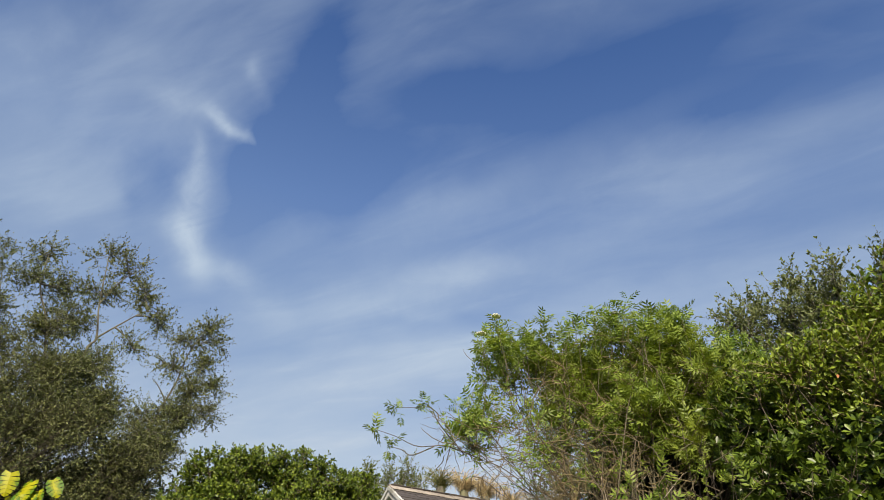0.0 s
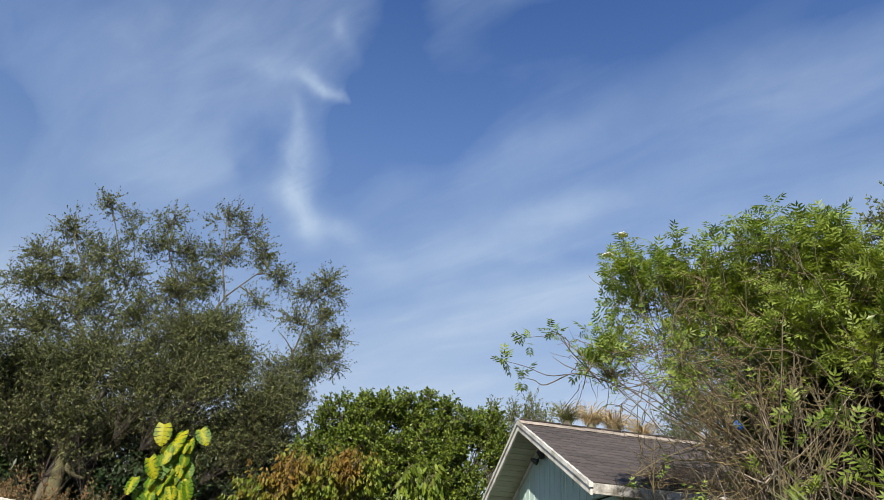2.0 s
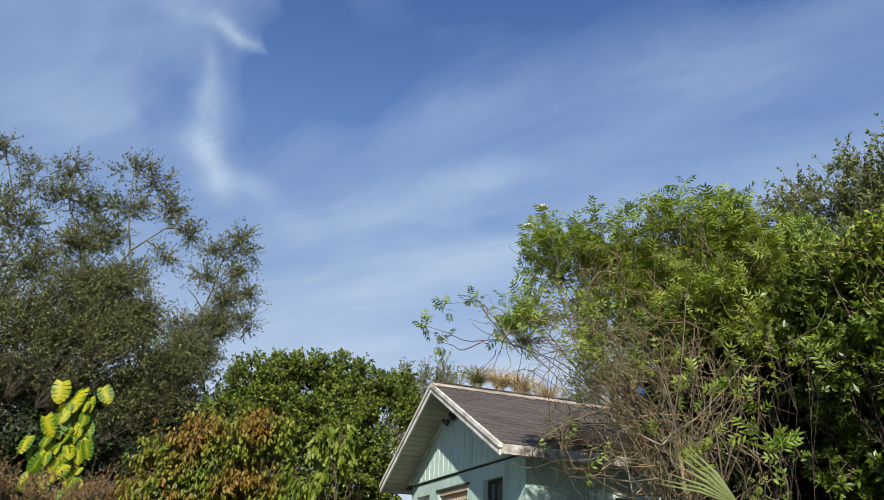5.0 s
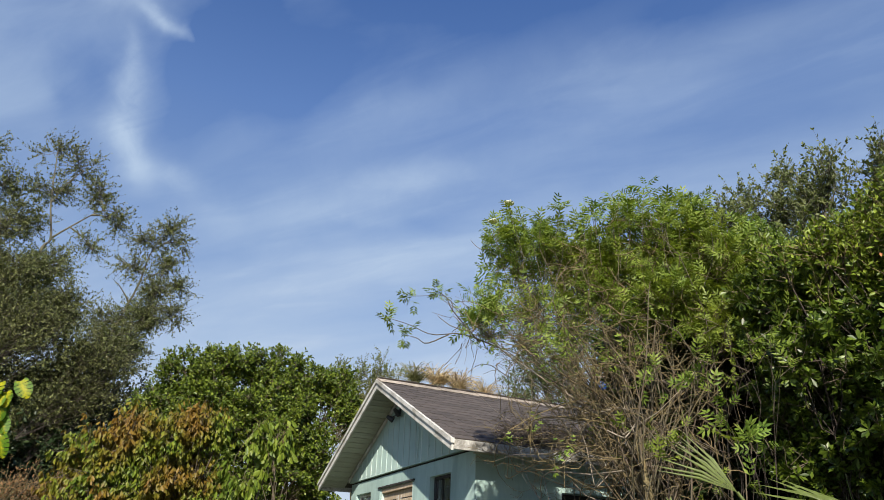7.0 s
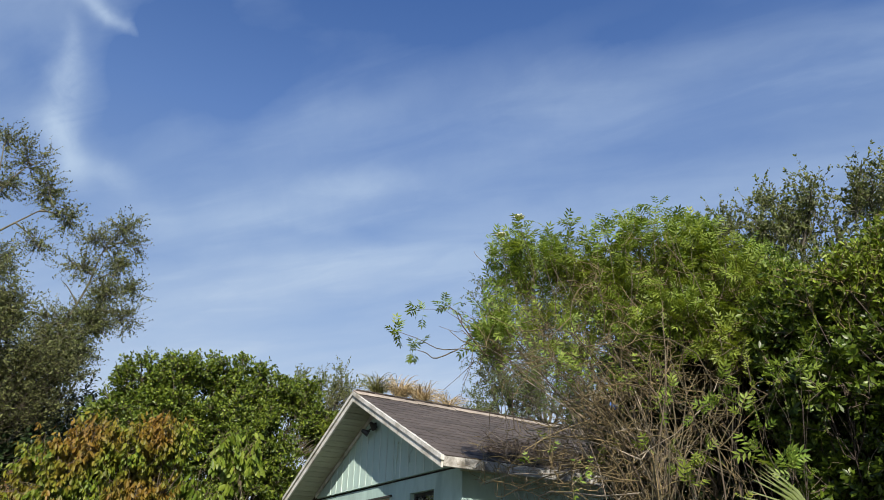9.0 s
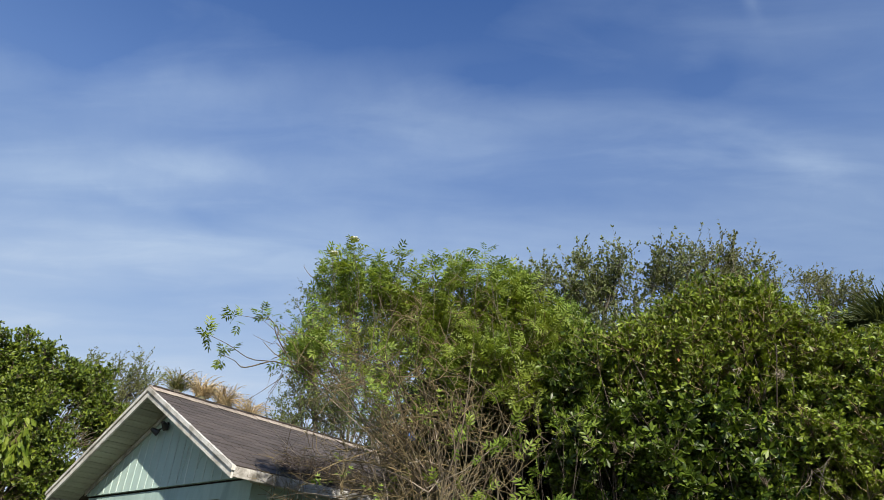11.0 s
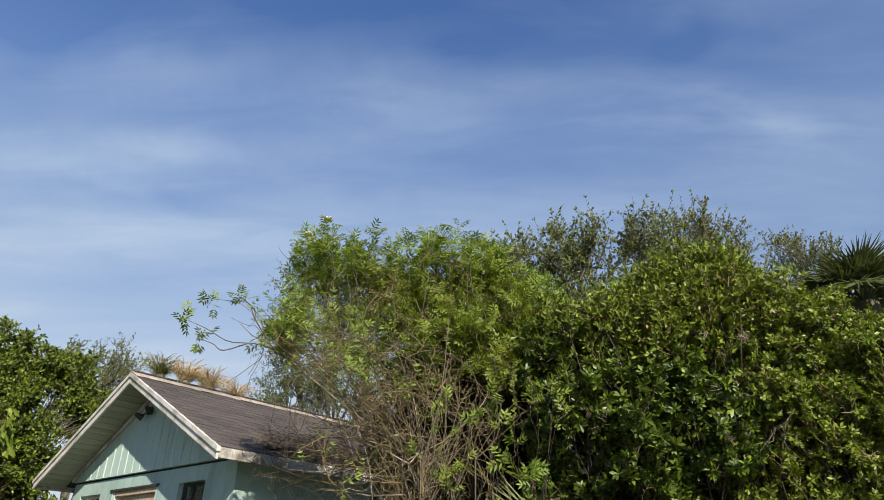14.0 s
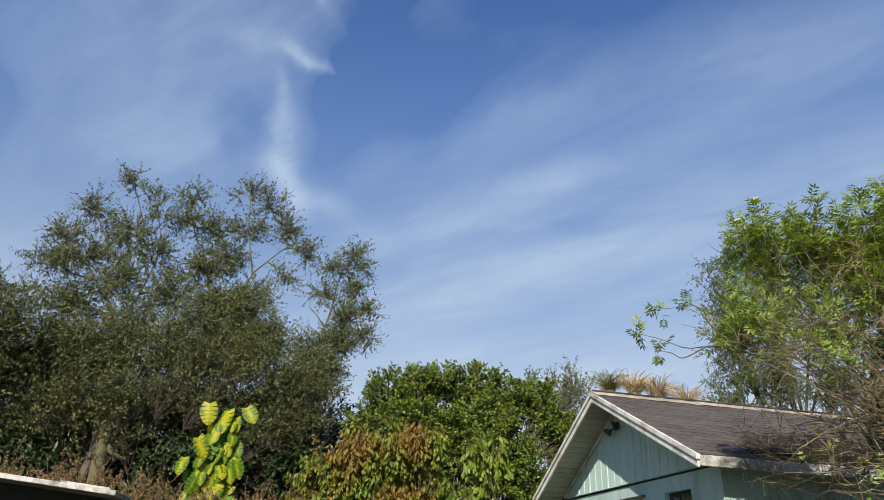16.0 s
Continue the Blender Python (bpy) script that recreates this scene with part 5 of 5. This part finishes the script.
plant("background_tree", (-6.6, 2.0, FLOOR), "small grey-brown tree behind the house ridge", "tree", [
    (-6.6, 1.6, 5.2, 0.6, 0.5), (-6.3, 2.4, 5.3, 0.6, 0.5), (-6.4, 2.0, 4.6, 0.7, 0.6), (-6.2, 3.0, 4.8, 0.6, 0.5), (-6.4, 2.2, 3.8, 0.9, 0.7)], trunk=0.09, group="trees behind the house", **BACKTREE)


# ---- palms ----
def fan_mesh(name, blades, radius, open_deg, fold=0.10, seed=1, wide=1.0):
    """A fan leaf: pointed, folded blades from one hub, along +y."""
    r = np.random.default_rng(seed)
    v, f = [np.zeros(3)], []
    for i in range(blades):
        a = radians(-open_deg / 2 + open_deg * i / (blades - 1)) + r.normal() * 0.02
        long = radius * (0.78 + 0.22 * math.cos(a * 0.8)) * r.uniform(0.88, 1.05)
        w = radius * radians(open_deg) / blades * 0.42 * wide
        d, s = np.array([math.sin(a), math.cos(a), 0]), np.array([math.cos(a), -math.sin(a), 0])
        drop = -radius * r.uniform(0.06, 0.3)
        k = len(v)
        v += [d * long * 0.5 + s * w + (0, 0, -fold * w * 4), d * long * 0.5 + (0, 0, w * 0.6), d * long * 0.5 - s * w + (0, 0, -fold * w * 4), d * long + (0, 0, drop)]
        f += [(0, k, k + 1), (0, k + 1, k + 2), (k, k + 3, k + 1), (k + 1, k + 3, k + 2)]
    return np_mesh(name, [tuple(map(float, q)) for q in v], f)


def palm(name, base, height, fronds, radius, label, dry=0, seed=3, upright=35, stalk=0.5):
    r = np.random.default_rng(seed)
    root = thing(name, base, label, "palm")
    top = Vector(base) + Vector((0, 0, height))
    if height > 0.5:
        part("trunk", np_mesh("trunk", *tubes(bend(base, tuple(top), 8, 0.02), np.linspace(0.17, 0.15, 8)[None], 12), True), BARK, root)
    meshes = [fan_mesh("frond", 32, radius, 200, seed=seed + i, wide=0.55) for i in range(3)]
    brown = [fan_mesh("dry_frond", 24, radius, 150, seed=seed + 9 + i) for i in range(2)]
    for m in meshes:
        m.materials.append(PALM_LEAF)
    for m in brown:
        m.materials.append(DRY_PALM)
    rods = []
    for i in range(fronds + dry):
        dead = i >= fronds
        rise = r.uniform(-60, 50) if dead else r.uniform(upright - 40, upright + 40)
        turn = r.uniform(0, 360) if dead else 137.5 * i
        rot = pose(0, 0, 0, 0, 0, turn) @ pose(0, 0, 0, rise)
        hub = top + rot @ Vector((0, stalk * r.uniform(0.7, 1.2), 0))
        rods.append(([tuple(top), tuple((top + hub) / 2), tuple(hub)], [0.018, 0.014, 0.010]))
        piece("dry_frond" if dead else "frond", brown[i % 2] if dead else meshes[i % 3], Matrix.Translation(hub) @ rot @ pose(0, 0, 0, -18), root)
    part("leaf_stalks", np_mesh("stalks", *tubes([q[0] for q in rods], [q[1] for q in rods], 5)), PALM_LEAF, root)
    return root


palm("cabbage_palm", (7.42, 4.72, FLOOR), 4.40, 30, 0.52, "cabbage palm with dark stiff fan fronds", 0, 5, 45, 0.32)


def tuft_palm(base, height, strands, long, mat, label, turn):
    """A palm of which only the arching tuft of narrow leaves shows over the roof."""
    root = thing("palm", base, label, "palm", "palms behind the ridge")
    top = np.array(base) + (0, 0, height - 0.1)
    part("trunk", np_mesh("trunk", *tubes(bend(base, tuple(top), 6, 0.02), np.full((1, 6), 0.1), 10), True), BARK, root)
    way = unit(ball(strands) * np.array([0.9, 0.9, 0.4]) + np.array([0, turn, 1.0]))
    size = long * rng.uniform(0.3, 1.15, strands)
    top = (top + rng.normal(size=(strands, 3)) * np.array([0.05, 0.07, 0.04]))[:, None]
    s = np.linspace(0, 1, 6)[None, :, None]
    p = top + way[:, None] * size[:, None, None] * s + np.array([0, 0, -0.48]) * size[:, None, None] * s ** 2.2
    part("leaf_tuft", np_mesh("leaf_tuft", *tubes(p, np.array([0.004, 0.006, 0.007, 0.006, 0.004, 0.001])[None] * np.ones((strands, 1)), 3)), mat, root)


tuft_palm((-5.1, 2.75, FLOOR), 5.36, 180, 0.85, STRAW_GREEN, "green tufted palm behind the ridge", -0.1)
tuft_palm((-4.85, 3.2, FLOOR), 5.30, 240, 0.9, DRY_PALM, "straw-brown dry tufted palm behind the ridge", 0.1)
tuft_palm((-4.6, 3.6, FLOOR), 5.18, 230, 0.85, DRY_PALM, "straw-brown dry tufted palm behind the ridge", 0.2)
tuft_palm((-4.35, 4.1, FLOOR), 5.02, 170, 0.8, DRY_PALM, "pale dry tufted palm behind the ridge", 0.1)
tuft_palm((-3.1, 0.95, FLOOR), 3.95, 90, 0.5, CROTON_LEAF, "yellow-green tufted palm beside the house", 0.0)

# low palmetto fans close to the path
palmetto = thing("saw_palmetto", (7.3, -0.75, FLOOR), "pale green saw palmetto with stiff fan fronds", "palmetto")


def facing(spot, along, normal):
    y = Vector(along).normalized()
    x = y.cross(Vector(normal)).normalized()
    return Matrix.Translation(spot) @ Matrix((x, y, x.cross(y))).transposed().to_4x4()


for spot, along, normal, radius, opened, seed in (
        ((6.93, -1.08, 1.34), (-0.33, -0.66, 0.60), (0.8, -0.45, 0.35), 0.31, 44, 21), ((7.50, -1.02, 1.15), (-0.42, -0.82, 0.30), (0.65, -0.25, 0.7), 0.44, 60, 22),
        ((7.62, -0.62, 1.0), (-0.2, -0.3, 0.9), (0.8, -0.5, 0.2), 0.36, 90, 23), ((7.05, -0.75, 0.85), (-0.6, -0.2, 0.5), (0.6, -0.4, 0.7), 0.42, 140, 24)):
    fan = fan_mesh("frond", 13, radius, opened, 0.16, seed, 0.7)
    fan.materials.append(PALMETTO)
    piece("frond", fan, facing(spot, along, normal), palmetto)
    part("leaf_stalk", np_mesh("stalk", *tubes([[(7.3, -0.7, FLOOR), (7.3, -0.75, 0.5), spot]], [[0.014, 0.012, 0.007]], 6)), PALMETTO, palmetto)

# ---- variegated climber on a stump under the oaks ----
pothos = thing("variegated_climber", (-5.4, -5.2, FLOOR), "climbing pothos with big yellow-green variegated leaves", "climber")
part("support_trunk", np_mesh("support", *tubes(bend((-5.5, -5.2, FLOOR), (-5.6, -5.35, 3.6), 8, 0.03), np.linspace(0.13, 0.09, 8)[None], 10), True), BARK, pothos)


def split_leaf(name, lobes, slit):
    """A heart-shaped climber leaf, folded along its midrib, its blade slit between the side veins."""
    wide = lambda t: 0.44 * math.sin(math.pi * min(1.0, 0.14 + 0.86 * t ** 0.8)) ** 0.75
    back = lambda t: t + 0.10 * math.sin(math.pi * t) - 0.16 * (1 - t) ** 2
    v, f = [], []
    for side in (1, -1):
        for i in range(lobes):
            a, b = i / lobes, (i + 1) / lobes
            g = slit / lobes if i % 2 else slit * 0.4 / lobes
            ends = [a + g, (a + b) / 2, b - g * 0.5]
            q = [(0, a, -0.10 * a * a), *((side * wide(t), back(t), -0.05 - 0.10 * t * t) for t in ends), (0, b, -0.10 * b * b)]
            k = len(v)
            v += q
            f += [(k, k + 1, k + 2), (k, k + 2, k + 3), (k, k + 3, k + 4)]
    me = np_mesh(name, v, f)
    me.materials.append(POTHOS)
    return me


big, small = split_leaf("leaf", 6, 0.2), split_leaf("leaf", 5, 0.08)


def climber_leaf(me, spot, size):
    m = facing(spot, (rng.uniform(0.0, 0.5), rng.uniform(-0.5, 0.5), rng.uniform(-1.0, -0.6)), (0.8, rng.uniform(-0.8, 0.4), rng.uniform(0.0, 0.7)))
    piece("leaf", me, m @ Matrix.Diagonal((size * 0.9, size, size, 1)), pothos)


for y, z, size in ((-5.62, 3.95, 0.42), (-5.28, 3.85, 0.50), (-4.92, 3.92, 0.36), (-5.44, 3.34, 0.48), (-5.70, 3.28, 0.40), (-5.12, 3.42, 0.36), (-5.88, 2.92, 0.34), (-4.98, 2.95, 0.36), (-5.35, 2.85, 0.40), (-5.1, 3.72, 0.3), (-5.6, 2.6, 0.34), (-5.2, 2.5, 0.34), (-5.75, 2.3, 0.3), (-5.45, 2.2, 0.34), (-5.0, 2.3, 0.3)):
    climber_leaf(big, (-5.1 + rng.uniform(-0.1, 0.15), y + 0.14, z), size)
for i in range(14):
    low = rng.uniform(0, 1)
    climber_leaf(big, (-5.12 + rng.uniform(-0.12, 0.12), -5.26 + rng.uniform(-1, 1) * (0.26 + 0.26 * low), 3.85 - 1.7 * low), rng.uniform(0.22, 0.34))
for i in range(120):
    low = rng.uniform(0, 1)
    climber_leaf(small, (-5.25 + rng.uniform(-0.15, 0.2), -5.2 + rng.uniform(-1, 1) * (0.22 + 0.34 * low), 3.7 - 2.3 * low), rng.uniform(0.14, 0.30))

# ---- coop with a wire front, and its broken roof edge ----
coop = thing("wire_coop", (-0.4, -3.4, FLOOR), "old wire mesh coop with a rusty frame", "coop")
for p0, p1 in (((-0.3, -4.1, 1.62), (-0.3, -2.5, 1.72)), ((-0.3, -4.1, FLOOR), (-0.3, -4.1, 1.62)), ((-0.3, -2.5, FLOOR), (-0.3, -2.5, 1.72)), ((-0.3, -3.3, FLOOR), (-0.3, -3.3, 1.67)),
               ((-1.2, -4.1, FLOOR), (-1.2, -4.1, 1.62)), ((-1.2, -2.5, FLOOR), (-1.2, -2.5, 1.72)), ((-1.2, -4.1, 1.62), (-1.2, -2.5, 1.72)), ((-1.2, -4.1, 1.62), (-0.3, -4.1, 1.62)), ((-1.2, -2.5, 1.72), (-0.3, -2.5, 1.72))):
    part("frame_bar", np_mesh("bar", *tubes([[p0, p1]], [[0.009, 0.009]], 6)), WIRE, coop)
ys = np.arange(-4.05, -2.5, 0.05)
part("wire_mesh", np_mesh("wire", *tubes([[(-0.3, q, 0.2), (-0.3, q, 1.62 + (q + 4.1) * 0.062)] for q in ys] + [[(-0.3, -4.1, h), (-0.3, -2.5, h)] for h in np.arange(0.3, 1.62, 0.1)], np.full((len(ys) + len(np.arange(0.3, 1.62, 0.1)), 2), 0.003), 3)), WIRE, coop)

lean_to = thing("lean_to", (0.3, -6.6, FLOOR), "low dark lean-to with a broken white roof edge", "shed")
bm = boxes((-0.9, 0.62, -7.6, -5.59, 1.74, 1.79))
for q in bm.verts:
    q.co.z += (-5.59 - q.co.y) * 0.09 + 0.015
part("roof_sheet", bm, TAR, lean_to)
bm = boxes((0.62, 0.645, -7.6, -5.59, 1.745, 1.795), soft=0.004)
for q in bm.verts:
    q.co.z += (-5.59 - q.co.y) * 0.09 + 0.015
part("roof_edge", bm, PEEL, lean_to, "peeling white roof edge board")
bm = boxes((0.45, 0.60, -6.15, -5.66, 1.795, 1.815), soft=0.003)
for q in bm.verts:
    q.co.z += (-5.59 - q.co.y) * 0.09 + 0.015
part("loose_batten", bm, PEEL, lean_to, "broken pale batten")
# wall whose near-black colour holds the shade under the lean-to roof
bm = boxes((-0.8, 0.05, -7.5, -5.8, FLOOR, 1.74))
for q in bm.verts:
    if q.co.z > 1:
        q.co.z += (-5.59 - q.co.y) * 0.09 + 0.015
part("wall", bm, DARK, lean_to, "wall coloured near-black for the shade under the roof")

# ---- small plants and odds and ends by the side wall ----
plant("sapling", (2.9, 0.15, FLOOR), "light-green elder sapling in front of the side wall", "shrub", [
    (2.85, 0.15, 1.36, 0.14, 0.12), (3.1, 0.05, 1.15, 0.2, 0.2), (2.7, 0.3, 1.05, 0.2, 0.2), (3.1, 0.3, 1.34, 0.14, 0.12)],
    ELDER_LEAF, feather(3, 0.44, 0.15), 0.10, 1.0, trunk=0.008, subs=7, twigs=4, leaves=5, twig_long=0.2, up=0.4, bark=STEM, twig_mat=STEM, stems=4)
plant("sapling", (5.75, 0.3, FLOOR), "bright green leafy shoots at the hedge foot", "shrub", [
    (5.55, 0.25, 1.45, 0.14, 0.18), (5.5, 0.2, 1.25, 0.16, 0.16), (5.75, 0.3, 1.3, 0.14, 0.14), (5.6, 0.5, 2.68, 0.12, 0.10), (5.72, 0.55, 2.34, 0.10, 0.08)],
    ELDER_LEAF, feather(3, 0.46, 0.17), 0.06, 1.0, trunk=0.003, subs=3, twigs=2, leaves=4, twig_long=0.16, up=0.4, bark=SHADE_TWIG, twig_mat=STEM, stems=4)
plant("sapling", (5.9, 0.1, FLOOR), "bright green shoots with long leaflets in front of the dark hedge", "shrub", [
    (5.46, -0.05, 1.96, 0.13, 0.10), (5.56, -0.05, 1.86, 0.13, 0.10), (6.05, -0.10, 1.90, 0.08, 0.06), (6.21, -0.15, 1.71, 0.13, 0.10), (6.31, -0.15, 1.67, 0.12, 0.10), (6.12, 0.10, 2.37, 0.08, 0.06), (5.88, 0.00, 2.30, 0.06, 0.05), (5.64, 0.00, 2.18, 0.06, 0.05), (5.30, 0.10, 2.37, 0.10, 0.08), (6.21, 0.20, 2.45, 0.08, 0.06)],
    ELDER_LEAF, feather(3, 0.46, 0.15), 0.105, 1.0, trunk=0.003, subs=3, twigs=1, leaves=4, twig_long=0.12, up=0.5, bark=SHADE_TWIG, twig_mat=STEM, stems=4, spread=0.05, face_up=0.4)
dead = thing("dead_sapling", (5.9, -0.15, FLOOR), "pale leafless dead sapling in front of the hedge", "sapling")
part("stem", np_mesh("stem", *tubes(bend((5.9, -0.15, FLOOR), (5.85, -0.22, 1.87), 8, 0.04), np.linspace(0.007, 0.005, 8)[None], 6), True), STEM, dead)
for tip in ((6.18, 0.08, 2.27), (6.08, 0.0, 2.18), (5.84, -0.2, 2.15), (5.97, -0.1, 2.24), (6.06, -0.02, 1.74), (5.83, -0.24, 1.5), (5.95, -0.15, 1.52), (5.76, -0.3, 2.05)):
    part("branch", np_mesh("branch", *tubes(bend((5.85, -0.22, 1.87), tip, 9, 0.25, 0.08, 0.08), np.linspace(0.0024, 0.001, 9)[None], 5), True), TAN_TWIG, dead)
for spot in ((6.72, 0.62, 2.80), (7.02, 0.80, 2.62), (7.4, 1.0, 2.92)):
    fallen = thing("dead_leaf", spot, "small red-orange dead leaf caught in the hedge", "leaf", "dead leaves in the hedge")
    part("blade", np_mesh("blade", *foliage(OVAL, np.array([spot]), ball(1), np.array([[0.6, -0.6, 0.5]]), np.array([0.034]), 0.5)), RUST_LEAF, fallen)
tuft = thing("air_plant", (7.25, 0.98, 2.73), "pale grey tuft of air plant caught in the hedge twigs", "plant")
n = 70
p = np.tile(np.array([[7.250, 0.980, 2.725]]), (n, 1))
part("strands", np_mesh("strands", *tubes(bend(p, p + ball(n) * rng.uniform(0.025, 0.055, (n, 1)), 5, 0.3, 0.0, 0.1), np.linspace(0.0016, 0.0006, 5)[None] * np.ones((n, 1)), 3)), PALE_TWIG, tuft)
for x0, y0, z0, long, mat in ((7.12, 0.70, FLOOR, 2.03, STRAW_GREEN), (6.38, 0.60, FLOOR, 2.03, SHADE_LEAF)):
    straps = thing("strap_leaf_clump", (x0, y0, z0), "clump of long arching strap leaves at the hedge foot", "plant", "strap leaves at the hedge foot")
    n = 26
    foot = np.tile(np.array([[x0, y0, z0]]), (n, 1)) + rng.normal(size=(n, 3)) * np.array([0.05, 0.05, 0.0])
    way = unit(ball(n) * np.array([0.22, 0.22, 0.0]) + np.array([0, 0, 1.0])) * (long * rng.uniform(0.75, 1.05, (n, 1)))
    s = np.linspace(0, 1, 9)[None, :, None]
    p = foot[:, None] + way[:, None] * s + (ball(n) * np.array([1, 1, 0]))[:, None] * 0.22 * s ** 2.5 + np.array([0, 0, -0.18]) * s ** 4
    part("strap_leaves", np_mesh("strap_leaves", *tubes(p, np.array([0.004, 0.007, 0.009, 0.009, 0.008, 0.007, 0.005, 0.003, 0.001])[None] * np.ones((n, 1)), 3)), mat, straps)
for spot in ((6.98, 1.00, 2.82), (7.01, 0.95, 2.43), (7.15, 0.95, 2.29), (7.35, 1.00, 2.09)):
    tangle = thing("dead_branch", spot, "small pale leafless dead branch in the hedge face", "branch", "dead branches in the hedge")
    n = 7
    p = np.tile(np.array([spot]), (n, 1)) + rng.normal(size=(n, 3)) * 0.012
    part("twigs", np_mesh("twigs", *tubes(bend(p, p + unit(ball(n) + np.array([-0.2, -0.5, 0.3])) * rng.uniform(0.10, 0.24, (n, 1)), 7, 0.3, 0.0, 0.12), np.linspace(0.0026, 0.0008, 7)[None] * np.ones((n, 1)), 4)), PALE_TWIG, tangle)
bm = bmesh.new()
bmesh.ops.create_icosphere(bm, subdivisions=3, radius=0.024)
for q in bm.verts:
    q.co *= 1 + 0.8 * noise.noise(q.co * 60)
    q.co = Vector((q.co.x + 4.73, q.co.y + 0.09, q.co.z * 1.3 + 2.385))
tagged(part("plastic_scrap", bm, BLUE, None), "crumpled blue plastic scrap caught in the stems", "scrap")
toy = thing("ornament", (3.6, 0.8, FLOOR), "faded red and orange plastic garden ornament", "ornament")
bm = bmesh.new()
bmesh.ops.create_cone(bm, cap_ends=True, segments=12, radius1=0.14, radius2=0.08, depth=1.55, matrix=pose(3.6, 0.8, 0.475))
bmesh.ops.bevel(bm, geom=bm.edges[:], offset=0.02, segments=2, affect="EDGES")
part("body", bm, RED, toy)
bm = bmesh.new()
bmesh.ops.create_icosphere(bm, subdivisions=2, radius=0.085, matrix=pose(3.6, 0.8, 1.40))
part("top", bm, ORANGE, toy, "orange rounded top")

# ---- roof shingles ----
long = HALF / math.cos(LEAN)


def shingle_mesh(w):
    bm = bmesh.new()
    v = box(bm, -0.175, 0.0, 0.0, w, -0.004, 0.003)
    for i in (5, 6):
        v[i].co.z = 0.0062
    me = bpy.data.meshes.new("shingle")
    bm.to_mesh(me)
    bm.free()
    me.materials.append(SHINGLE)
    return me


tabs = [shingle_mesh(w) for w in (0.292, 0.296, 0.288)]
rest_v, rest_f, count = [], [], 0
rows = int(long / 0.14)
for side in (1, -1):
    for i in range(rows + 1):
        s = long + 0.02 - i * 0.14
        y = 0.0 - (0.15 if i % 2 else 0.0)
        while y < BACK - 0.1:
            m = pose(side * s * math.cos(LEAN), y, APEX - s * math.sin(LEAN) + 0.004, rng.normal() * 0.3, side * math.degrees(LEAN) - side * 0.4, 0)
            if side < 0:
                m = m @ pose(0, 0.292, 0, 0, 0, 180)
            y += 0.3
            if y < 0.2:
                m = m @ Matrix.Translation((0, 0.15 if side > 0 else 0.0, 0)) @ Matrix.Diagonal((1, 0.48, 1, 1))
            if side > 0 and count < 300 and y < 4.75:
                piece("shingle", tabs[int(rng.integers(3))], m, house)
                count += 1
            else:
                me = tabs[0]
                k = len(rest_v)
                rest_v += [tuple(m @ q.co) for q in me.vertices]
                rest_f += [tuple(k + j for j in p.vertices) for p in me.polygons]
tagged(part("shingles", np_mesh("shingles", rest_v, rest_f), SHINGLE, house), kind="stuff")
